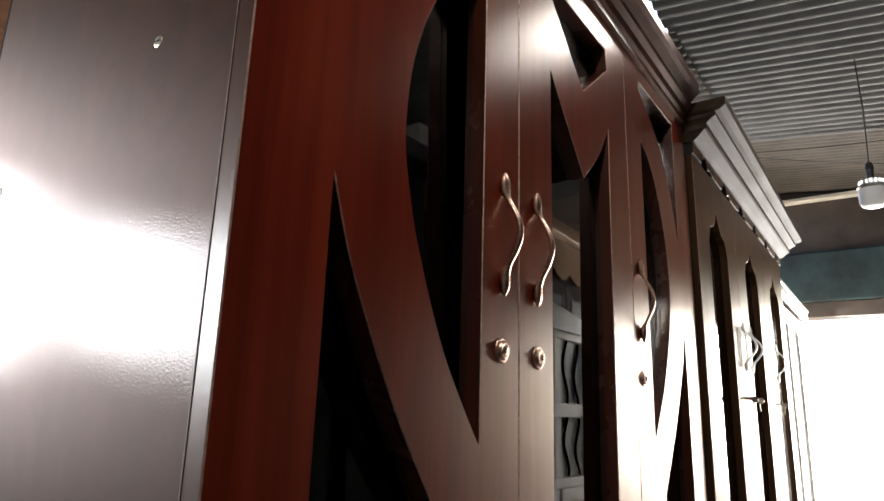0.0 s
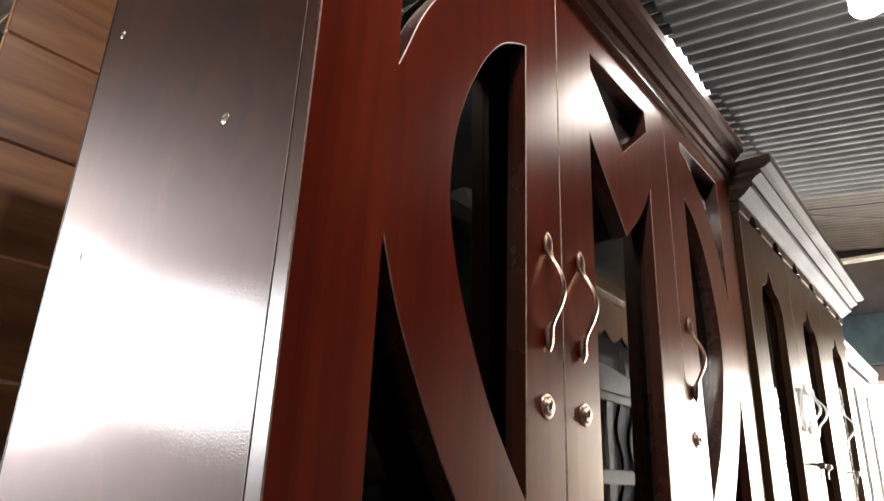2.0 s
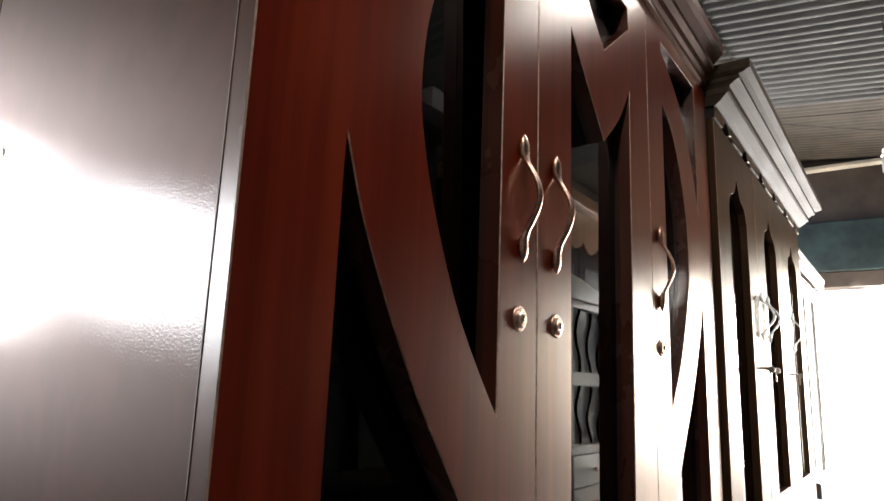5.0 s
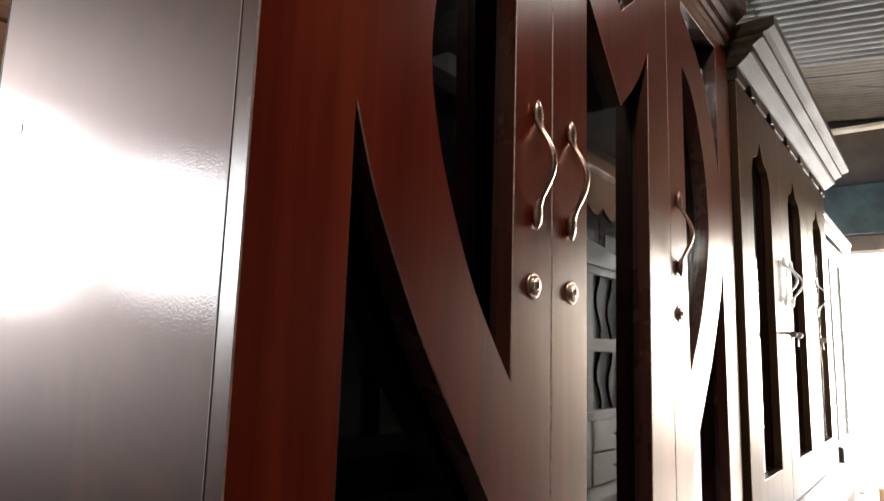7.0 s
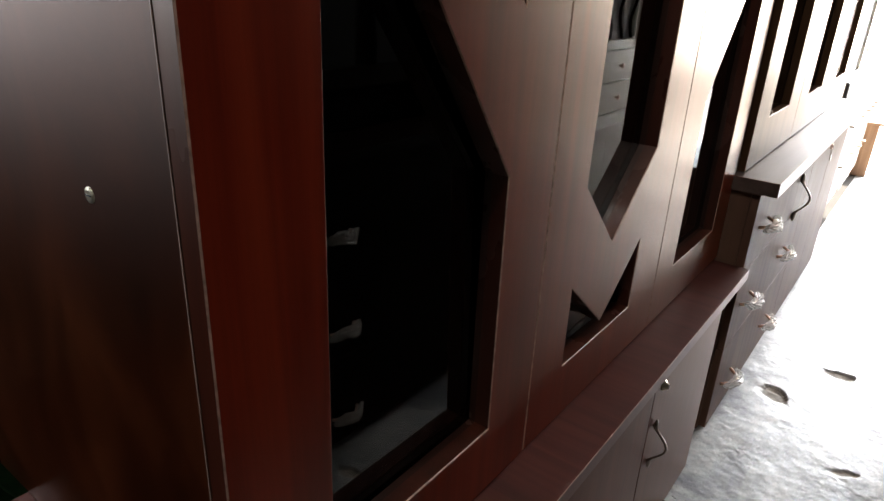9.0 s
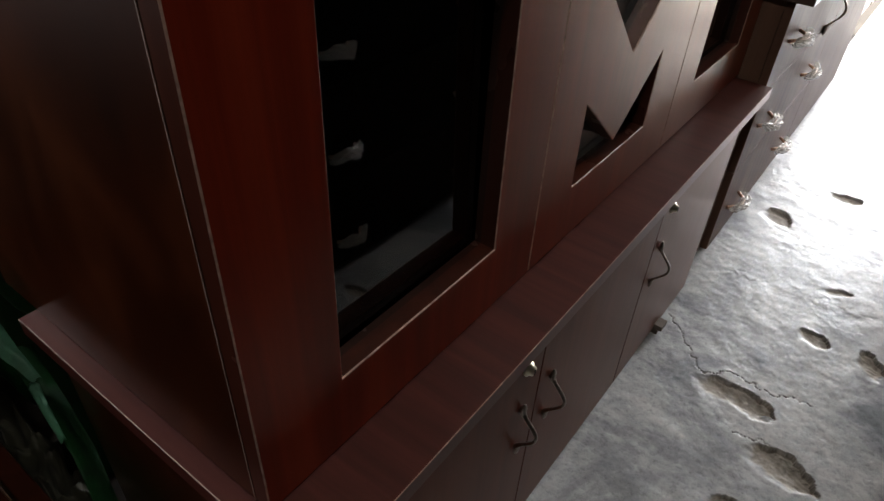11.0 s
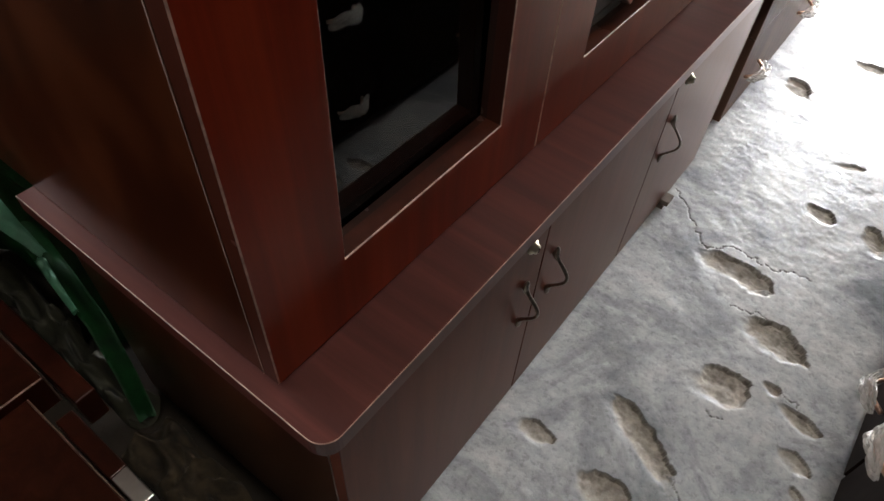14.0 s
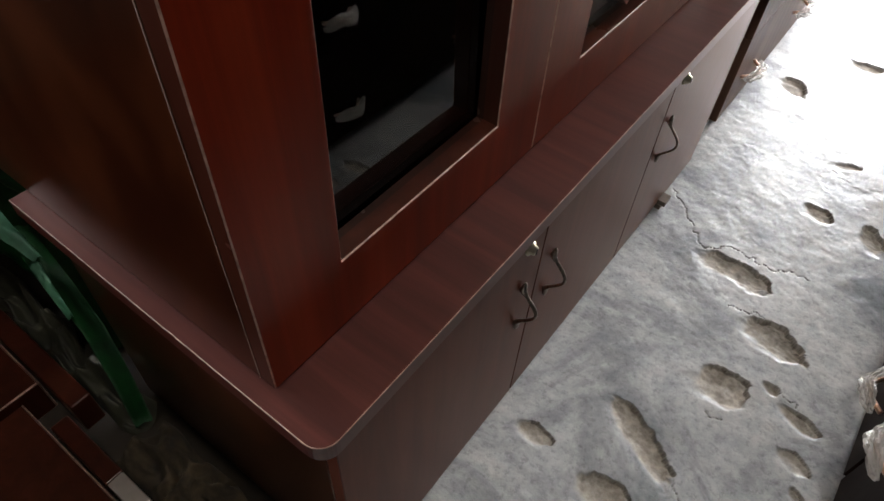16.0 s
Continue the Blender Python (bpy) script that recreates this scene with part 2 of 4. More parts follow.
def cement_mat():
    """Trowelled grey cement, worn: bluish patches, pale scuffs and earth showing in the broken places."""
    m, t, b = mat("worn_cement")
    v = coords(t, (1, 1, 1))
    n1 = node(t, "TexNoise", Scale=3.2, Detail=12.0, Roughness=0.66, Distortion=0.7)
    n2 = node(t, "TexNoise", Scale=26.0, Detail=9.0, Roughness=0.75)
    n3 = node(t, "TexNoise", Scale=70.0, Detail=5.0, Roughness=0.7)
    for n in (n1, n2, n3):
        t.links.new(v, n.inputs["Vector"])
    c1 = ramp(t, n1.outputs[0], (0.36, (0.19, 0.205, 0.215)), (0.46, (0.32, 0.32, 0.32)), (0.49, (0.40, 0.405, 0.40)), (0.60, (0.50, 0.495, 0.475)))
    c2 = ramp(t, n2.outputs[0], (0.40, (0.58, 0.60, 0.63)), (0.56, (1.0, 0.99, 0.97)))
    mx = t.nodes.new("ShaderNodeMix")
    mx.data_type, mx.blend_type = "RGBA", "MULTIPLY"
    mx.inputs[0].default_value = 0.5
    t.links.new(c1, mx.inputs[6])
    t.links.new(c2, mx.inputs[7])
    grit = ramp(t, n3.outputs[0], (0.36, (0.62, 0.62, 0.62)), (0.47, (1, 1, 1)), (0.66, (1.12, 1.11, 1.09)))
    mg = t.nodes.new("ShaderNodeMix")
    mg.data_type, mg.blend_type = "RGBA", "MULTIPLY"
    mg.inputs[0].default_value = 0.75
    t.links.new(mx.outputs[2], mg.inputs[6])
    t.links.new(grit, mg.inputs[7])
    mx = mg
    at = t.nodes.new("ShaderNodeAttribute")
    at.attribute_name = "broken"
    n5 = node(t, "TexNoise", Scale=48.0, Detail=6.0, Roughness=0.7)
    t.links.new(v, n5.inputs["Vector"])
    earth = ramp(t, n5.outputs[0], (0.35, (0.27, 0.24, 0.20)), (0.65, (0.55, 0.50, 0.43)))
    mb = t.nodes.new("ShaderNodeMix")
    mb.data_type = "RGBA"
    t.links.new(at.outputs["Fac"], mb.inputs[0])
    t.links.new(mx.outputs[2], mb.inputs[6])
    t.links.new(earth, mb.inputs[7])
    # mask colours cracks dark and paints shade along the hollows' sharp lips
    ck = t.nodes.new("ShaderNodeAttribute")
    ck.attribute_name = "crack_and_lip_shade"
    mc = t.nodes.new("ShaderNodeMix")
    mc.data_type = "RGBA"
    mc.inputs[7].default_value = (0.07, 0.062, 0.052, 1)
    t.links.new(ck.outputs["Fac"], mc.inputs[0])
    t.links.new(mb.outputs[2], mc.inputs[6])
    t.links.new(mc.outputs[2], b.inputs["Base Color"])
    rr = t.nodes.new("ShaderNodeMapRange")
    rr.inputs["To Min"].default_value, rr.inputs["To Max"].default_value = 0.24, 0.52
    t.links.new(n2.outputs[0], rr.inputs[0])
    dull = t.nodes.new("ShaderNodeMix")
    t.links.new(at.outputs["Fac"], dull.inputs[0])
    t.links.new(rr.outputs[0], dull.inputs[2])
    dull.inputs[3].default_value = 0.95
    t.links.new(dull.outputs[0], b.inputs["Roughness"])
    ad = t.nodes.new("ShaderNodeMath")
    ad.operation = "MULTIPLY_ADD"
    ad.inputs[1].default_value = 0.4
    t.links.new(n2.outputs[0], ad.inputs[0])
    t.links.new(n3.outputs[0], ad.inputs[2])
    bump(t, b, ad.outputs[0], 0.42, 0.0022)
    return m


CEMENT = cement_mat()

# ---- mesh helpers (plan units in, metres out) ----


def to_world(bm):
    for v in bm.verts:
        v.co = (v.co.x * U, v.co.y * U, (v.co.z + LIFT) * U)


def part(name, bm, material, parent=None, label="", smooth=False):
    to_world(bm)
    me = bpy.data.meshes.new(name)
    bmesh.ops.recalc_face_normals(bm, faces=bm.faces)
    bm.to_mesh(me)
    bm.free()
    for m in material if isinstance(material, (list, tuple)) else [material]:
        me.materials.append(m)
    if smooth:
        for p in me.polygons:
            p.use_smooth = True
    ob = new(name, me)
    if parent:
        ob.parent = parent
        ob.matrix_parent_inverse = Matrix.Translation(parent["base"]).inverted() if "base" in parent else Matrix.Identity(4)
    if label:
        tagged(ob, label)
    return ob


def thing(name, at, label, category, group="", kind=""):
    e = new(name)
    e.location = (at[0] * U, at[1] * U, (at[2] + LIFT) * U)
    e["base"] = list(e.location)
    e.empty_display_size = 0.05
    return tagged(e, label, category, group, kind)


def box(bm, x0, x1, y0, y1, z0, z1, bevel=0.0015, idx=0):
    r = bmesh.ops.create_cube(bm, size=1)
    vs = r["verts"]
    for v in vs:
        v.co = ((x0 + x1) / 2 + v.co.x * (x1 - x0), (y0 + y1) / 2 + v.co.y * (y1 - y0), (z0 + z1) / 2 + v.co.z * (z1 - z0))
    fs = {f for v in vs for f in v.link_faces}
    for f in fs:
        f.material_index = idx
    if bevel:
        bmesh.ops.bevel(bm, geom=list({e for f in fs for e in f.edges}), offset=bevel, segments=2, affect="EDGES", profile=0.5)
    return bm


def boxed(*a, **k):
    return box(bmesh.new(), *a, **k)


def tube(bm, pts, radii, sides=10, closed_ends=True, flat=1.0):
    """A tapered tube through points."""
    rings = []
    n = len(pts)
    pts = [Vector(p) for p in pts]
    for i, p in enumerate(pts):
        d = (pts[min(i + 1, n - 1)] - pts[max(i - 1, 0)]).normalized()
        a = d.orthogonal().normalized() if i == 0 else (rings_a - d * rings_a.dot(d)).normalized()
        rings_a = a
        b = d.cross(a)
        r = radii[i] if isinstance(radii, (list, tuple)) else radii
        rings.append([bm.verts.new(p + (a * math.cos(w) + b * flat * math.sin(w)) * r) for w in (2 * math.pi * k / sides for k in range(sides))])
    for r0, r1 in zip(rings, rings[1:]):
        for k in range(sides):
            bm.faces.new((r0[k], r0[(k + 1) % sides], r1[(k + 1) % sides], r1[k]))
    if closed_ends:
        bm.faces.new(rings[0][::-1])
        bm.faces.new(rings[-1])
    return bm


def lathe(bm, centre, axis, profile, sides=20):
    """Rings of (distance along the axis, radius) about an axis."""
    axis = Vector(axis).normalized()
    a = axis.orthogonal().normalized()
    b = axis.cross(a)
    rings = [[bm.verts.new(Vector(centre) + axis * h + (a * math.cos(w) + b * math.sin(w)) * max(r, 1e-5)) for w in (2 * math.pi * k / sides for k in range(sides))] for h, r in profile]
    for r0, r1 in zip(rings, rings[1:]):
        for k in range(sides):
            bm.faces.new((r0[k], r0[(k + 1) % sides], r1[(k + 1) % sides], r1[k]))
    bm.faces.new(rings[0][::-1])
    bm.faces.new(rings[-1])
    return bm


def sweep(bm, profile, y0, y1, idx=0):
    """A moulding: a closed outline of (x, z) drawn along y."""
    a = [bm.verts.new((x, y0, z)) for x, z in profile]
    b = [bm.verts.new((x, y1, z)) for x, z in profile]
    n = len(profile)
    for k in range(n):
        bm.faces.new((a[k], a[(k + 1) % n], b[(k + 1) % n], b[k])).material_index = idx
    bm.faces.new(a)
    bm.faces.new(b[::-1])
    return bm


def mitred(profile, y0, y1, k):
    """A moulding along y whose near end turns the corner on a mitre."""
    bm = bmesh.new()
    a = [bm.verts.new((x, y0 - k * max(0, x), z)) for x, z in profile]
    b = [bm.verts.new((x, y1, z)) for x, z in profile]
    r = [bm.verts.new((-0.12, y0 - k * max(0, x), z)) for x, z in profile]
    n = len(profile)
    for i in range(n - 1):
        bm.faces.new((a[i], a[i + 1], b[i + 1], b[i]))
        if (a[i].co - a[i + 1].co).length > 1e-6 and profile[i][0] > -0.01 or profile[i + 1][0] > -0.01:
            bm.faces.new((a[i + 1], a[i], r[i], r[i + 1]))
    bm.faces.new(b[::-1])
    return bm


def area2(loop):
    return sum(a[0] * b[1] - b[0] * a[1] for a, b in zip(loop, loop[1:] + loop[:1]))


def grow(loop, d):
    """The outline moved outwards by d."""
    s = 1 if area2(loop) > 0 else -1
    out = []
    n = len(loop)
    for i in range(n):
        p, q, r = Vector(loop[i - 1]), Vector(loop[i]), Vector(loop[(i + 1) % n])
        e0, e1 = (q - p).normalized(), (r - q).normalized()
        n0, n1 = Vector((e0.y, -e0.x)) * s, Vector((e1.y, -e1.x)) * s
        m = (n0 + n1) / max(0.35, 1 + n0.dot(n1))
        out.append((q.x + m.x * d, q.y + m.y * d))
    return out


def dense(loop, step=0.03):
    out = []
    for a, b in zip(loop, loop[1:] + loop[:1]):
        n = max(1, int(math.dist(a, b) / step))
        out += [(a[0] + (b[0] - a[0]) * k / n, a[1] + (b[1] - a[1]) * k / n) for k in range(n)]
    return out


def smooth_line(pts, k=4):
    """Catmull-Rom through open points."""
    out = []
    n = len(pts)
    for i in range(n - 1):
        p0, p1, p2, p3 = pts[max(i - 1, 0)], pts[i], pts[i + 1], pts[min(i + 2, n - 1)]
        for j in range(k):
            u = j / k
            out.append(tuple(0.5 * (2 * p1[c] + (p2[c] - p0[c]) * u + (2 * p0[c] - 5 * p1[c] + 4 * p2[c] - p3[c]) * u * u + (3 * p1[c] - p0[c] - 3 * p2[c] + p3[c]) * u ** 3) for c in (0, 1)))
    return out + [pts[-1]]


def fretted(front, thick, outer, holes, worn=0.0012):
    """A board with cut-out openings, standing in x = front, with a pale worn arris round every edge (material 1)."""
    bm = bmesh.new()
    loops = [(outer, -1)] + [(h, 1) for h in holes]

    def ring(loop, x):
        vs = [bm.verts.new((x, y, z)) for y, z in loop]
        return vs, [bm.edges.new((vs[i], vs[(i + 1) % len(vs)])) for i in range(len(vs))]
    f_edges, b_edges, strips = [], [], []
    for loop, s in loops:
        vf, ef = ring(grow(loop, s * worn), front)
        vm, _ = ring(loop, front - worn)
        vb, eb = ring(loop, front - thick)
        f_edges += ef
        b_edges += eb
        strips += [(vf, vm, 1), (vm, vb, 2)]
    bmesh.ops.triangle_fill(bm, edges=f_edges, use_beauty=True)
    bmesh.ops.triangle_fill(bm, edges=b_edges, use_beauty=True)
    for a, b, i in strips:
        n = len(a)
        for k in range(n):
            bm.faces.new((a[k], a[(k + 1) % n], b[(k + 1) % n], b[k])).material_index = i
    return bm


def bead(front, depth, hole, width=0.010):
    """The glazing bead that lines an opening."""
    bm = bmesh.new()
    inner, outer = grow(hole, 0.001), grow(hole, width)
    rings = [[bm.verts.new((x, y, z)) for y, z in lp] for x, lp in ((front, inner), (front - depth, inner), (front - depth, outer), (front, outer))]
    for a, b in zip(rings, rings[1:] + rings[:1]):
        n = len(a)
        for k in range(n):
            bm.faces.new((a[k], a[(k + 1) % n], b[(k + 1) % n], b[k]))
    return bm


# ---- hardware ----


def bow_handle(parent, x, y, zt, zb, out, material, r=0.0042, label="ornate bow handle with leaf ends"):
    """A bow handle with slim veined leaf ends and a plain grip."""
    bm = bmesh.new()
    L, n, sides = zt - zb, 64, 14
    rings = []
    for i in range(n + 1):
        u = i / n
        e = min(u, 1 - u)
        d = 0.0045 + out * max(0.0, math.sin(math.pi * min(1, max(0, (u - 0.16) / 0.68)))) ** 1.3
        leaf = math.sin(math.pi * min(1, e / 0.23)) ** 0.8 if e < 0.23 else 0.0
        w = r * (0.25 + 0.45 * min(1, e / 0.05) + 0.30 * math.sin(math.pi * u) + 0.80 * leaf)
        ring = []
        for k in range(sides):
            q = 2 * math.pi * k / sides
            # veins run out from the leaf's midrib
            vein = 1 + 0.16 * leaf * math.sin(abs(math.sin(q)) * 5 - e * 190)
            ring.append(bm.verts.new((x + d + 0.62 * w * vein * math.cos(q), y + w * vein * math.sin(q), zb + L * u)))
        rings.append(ring)
    for r0, r1 in zip(rings, rings[1:]):
        for k in range(sides):
            bm.faces.new((r0[k], r0[(k + 1) % sides], r1[(k + 1) % sides], r1[k]))
    bm.faces.new(rings[0][::-1])
    bm.faces.new(rings[-1])
    for zc in (zb + L * 0.14, zt - L * 0.14):
        tube(bm, [(x - 0.001, y, zc), (x + 0.006, y, zc)], r * 0.7, 8)
    return part("handle", bm, material, parent, label, True)


def lock(parent, x, y, z, r=0.0155, material=None):
    bm = lathe(bmesh.new(), (x - 0.001, y, z), (1, 0, 0), [(0, r), (0.0015, r * 1.02), (0.003, r * 0.97), (0.0032, r * 0.86), (0.0022, r * 0.80), (0.0024, r * 0.74), (0.0055, r * 0.70), (0.0065, r * 0.62), (0.0066, r * 0.50), (0.0052, r * 0.46), (0.0055, r * 0.40), (0.0066, r * 0.36), (0.0068, 0.001)], 24)
    ob = part("lock", bm, material or BRASS, parent, "round brass cylinder lock", True)
    k = part("keyhole", boxed(x + 0.0045, x + 0.0072, y - 0.0008, y + 0.0008, z - 0.0035, z + 0.0035, 0), GAP, ob)
    return ob


def key_on(parent, x, y, z):
    bm = tube(bmesh.new(), [(x, y, z), (x + 0.022, y, z)], 0.003, 8)
    lathe(bm, (x + 0.028, y, z - 0.004), (0, 1, 0), [(-0.001, 0.009), (0.001, 0.009)], 14)
    box(bm, x + 0.022, x + 0.026, y - 0.001, y + 0.001, z - 0.035, z - 0.01, 0)
    return part("key", bm, BRONZE, parent, "small hanging key")


def wrapped_handle(parent, x, y, z, length=0.11, seed=0, side=1):
    """A bow handle still in its crumpled clear film; it lies along y and stands out by side."""
    bm = bmesh.new()
    bmesh.ops.create_icosphere(bm, subdivisions=4, radius=1)
    for v in bm.verts:
        c = v.co.copy()
        k = 1 + 0.45 * noise.noise(c * 2.4 + Vector((seed, 0, 0))) + 0.38 * noise.noise(c * 6.5 + Vector((0, seed, 0))) + 0.15 * noise.noise(c * 15 + Vector((0, 0, seed)))
        bowed = 0.018 * (1 - c.y * c.y)
        v.co = (x + side * (0.013 + c.x * 0.011 * k + bowed), y + c.y * length / 2 * (0.85 + 0.25 * k), z + c.z * 0.013 * k + 0.012 * noise.noise(Vector((c.y * 1.6, seed, 1))))
    w = part("wrapped_handle", bm, WRAP, parent, "handle wrapped in crumpled clear film")
    bow = [(x + side * (0.002 + 0.026 * math.sin(math.pi * u)), y + (u - 0.5) * length * 0.92, z) for u in (k / 12 for k in range(13))]
    part("bow", tube(bmesh.new(), bow, 0.0042, 8), BRASS, w, "", True)
    return w


# ---- show cabinet with fretted doors ----
SPL = (0.0002, 0.4315, 0.433, 0.8645, 0.866, 1.298)


def door_one_openings(mirror=False):
    a = smooth_line([(0.099, 1.171), (0.107, 1.147), (0.128, 1.094), (0.166, 1.024), (0.207, 0.959), (0.254, 0.896), (0.338, 0.785)]) + [(0.340, 0.484), (0.097, 0.484)]
    lens = smooth_line([(0.347, 1.524), (0.312, 1.508), (0.285, 1.487), (0.260, 1.456), (0.240, 1.422), (0.218, 1.374), (0.200, 1.310), (0.195, 1.241), (0.205, 1.187), (0.226, 1.125), (0.273, 1.032), (0.343, 0.941)])
    top = smooth_line([(0.104, 1.354), (0.115, 1.382), (0.132, 1.426), (0.154, 1.468), (0.188, 1.519), (0.209, 1.546), (0.258, 1.588), (0.311, 1.619), (0.345, 1.636)]) + [(0.345, 1.655), (0.103, 1.655)]
    r = [dense(l) for l in (a, lens, top)]
    return [[(1.300 - y, z) for y, z in l] for l in r] if mirror else r


def door_two_openings():
    e = [(0.545, 1.632), (0.545, 1.601), (0.657, 1.498), (0.773, 1.592), (0.768, 1.632)]
    d = [(0.533, 1.477), (0.653, 1.344)] + smooth_line([(0.653, 1.344), (0.72, 1.405), (0.770, 1.473)])[1:] + [(0.767, 1.336), (0.757, 0.742), (0.635, 0.630), (0.527, 0.733)]
    w = [(0.522, 0.480), (0.750, 0.480), (0.750, 0.598), (0.634, 0.503), (0.522, 0.596)]
    return [dense(l) for l in (e, d, w)]


def show_cabinet():
    c = thing("show_cabinet", (-0.2, 0.65, 0.392), "dark mahogany laminate show cabinet with three fretted glass doors", "cabinet")
    D, X = -0.478, -0.0198
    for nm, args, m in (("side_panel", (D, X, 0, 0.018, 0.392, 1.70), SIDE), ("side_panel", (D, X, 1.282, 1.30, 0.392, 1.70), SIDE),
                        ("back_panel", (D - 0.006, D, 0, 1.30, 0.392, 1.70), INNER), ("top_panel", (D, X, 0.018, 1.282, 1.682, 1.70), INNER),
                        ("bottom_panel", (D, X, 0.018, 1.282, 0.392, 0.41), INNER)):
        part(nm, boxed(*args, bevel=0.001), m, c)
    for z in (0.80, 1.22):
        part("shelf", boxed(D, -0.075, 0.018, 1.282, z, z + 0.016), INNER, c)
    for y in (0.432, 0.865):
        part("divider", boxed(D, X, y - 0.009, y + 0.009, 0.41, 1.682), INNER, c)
    sets = (door_one_openings(), door_two_openings(), door_one_openings(True))
    for i, holes in enumerate(sets):
        y0, y1 = SPL[2 * i], SPL[2 * i + 1]
        outer = dense([(y0, 0.393), (y1, 0.393), (y1, 1.688), (y0, 1.688)], 0.06)
        d = part("door", fretted(0, 0.0195, outer, holes), [MAHOGANY, EDGE, CUT], c, "fretted mahogany laminate door with worn pale edges")
        for h in holes:
            part("glazing_bead", bead(-0.0200, 0.0085, h), BEAD, d)
        pane = boxed(-0.0320, -0.0290, y0 + 0.03, y1 - 0.03, 0.42, 1.672, 0)
        if i == 0:      # this pane sits a little loose and leans back from its beads
            for v in pane.verts:
                v.co.x -= 0.015 * (v.co.z - 0.42) + 0.007 * (y1 - v.co.y)
        g = part("glass_pane", pane, GLASS, d, "dark glossy glass pane")
        g.visible_shadow = False
        yh = (0.389, 0.476, 0.903)[i]
        bow_handle(d, 0, yh, 1.264, 1.110, 0.021, BRASS, r=0.0052)
        lock(d, 0, (0.389, 0.484, 0.902)[i], 1.046, 0.0145)
    # the long worn line and the screws on the end
    for x, z in ((-0.129, 1.284), (-0.123, 0.818), (-0.400, 1.19), (-0.43, 1.52), (-0.40, 0.62)):
        s = part("screw", lathe(bmesh.new(), (x, 0.0005, z), (0, -1, 0), [(0, 0.0062), (0.0012, 0.0058), (0.0018, 0.004), (0.0018, 0.001)], 14), STEEL, c, "brass-coloured screw head")
        part("slot", boxed(x - 0.0035, x + 0.0035, -0.0018, -0.0012, z - 0.0005, z + 0.0005, 0), GAP, s)
    part("lipping", boxed(-0.0208, -0.0199, -0.0005, 0.0, 0.392, 1.70, 0), DULL_EDGE, c, "thin dull worn edge line")
    cor = [(-0.02, 1.689), (0.010, 1.689), (0.010, 1.700), (0.016, 1.706), (0.020, 1.718), (0.030, 1.726), (0.030, 1.738), (0.044, 1.752), (0.052, 1.758), (0.052, 1.780), (-0.02, 1.780)]
    part("cornice", sweep(bmesh.new(), cor, -0.035, 1.275), PANEL, c, "stepped mahogany cornice")
    return c


def base_cabinet():
    c = thing("base_cabinet", (-0.18, 0.62, 0), "low dark brown laminate base cabinet with bow handles", "cabinet")
    F = 0.070
    # dark carcass colour also stands in for the shade under the counter
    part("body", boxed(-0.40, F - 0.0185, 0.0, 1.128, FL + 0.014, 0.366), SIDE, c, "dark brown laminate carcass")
    splits = (0.0, 0.371, 0.373, 0.744, 0.746, 1.126)
    for i in range(3):
        d = part("door", boxed(F - 0.0175, F, splits[2 * i], splits[2 * i + 1], FL + 0.016, 0.364, 0.001), BASE, c)
        y = (0.330, 0.405, 0.774)[i]
        bow_handle(d, F, y, 0.281, 0.178, 0.024, BRONZE, r=0.0036, label="thin dark bow handle with leaf ends")
        if i in (0, 2):
            y = (0.330, 0, 0.782)[i]
            bmk = bmesh.new()
            lathe(bmk, (F - 0.001, y, 0.345), (1, 0, 0), [(0, 0.010), (0.004, 0.010), (0.006, 0.007), (0.010, 0.006), (0.011, 0.001)], 16)
            k = part("lock", bmk, STEEL, d, "small brass lock", True)
            part("keyhole", boxed(F + 0.0085, F + 0.0105, y - 0.0008, y + 0.0008, 0.341, 0.349, 0), GAP, k)
    return c


def rounded_top(x0, x1, y0, y1, z0, z1, r):
    """A top with its two front corners rounded; material 1 on the arris."""
    loop = [(x0, y0)]
    loop += [(x1 - r + r * math.sin(a), y0 + r - r * math.cos(a)) for a in (math.pi / 2 * k / 8 for k in range(9))]
    loop += [(x1, y1), (x0, y1)]
    bm = bmesh.new()
    w = 0.0008
    rings = [[bm.verts.new((p[0], p[1], z)) for p in lp] for z, lp in ((z0, loop), (z1 - w, loop), (z1, grow(loop, -w)))]
    for j, (a, b) in enumerate(zip(rings, rings[1:])):
        n = len(a)
        for k in range(n):
            bm.faces.new((a[k], a[(k + 1) % n], b[(k + 1) % n], b[k])).material_index = j
    bm.faces.new(rings[0][::-1])
    bm.faces.new(rings[2])
    return bm


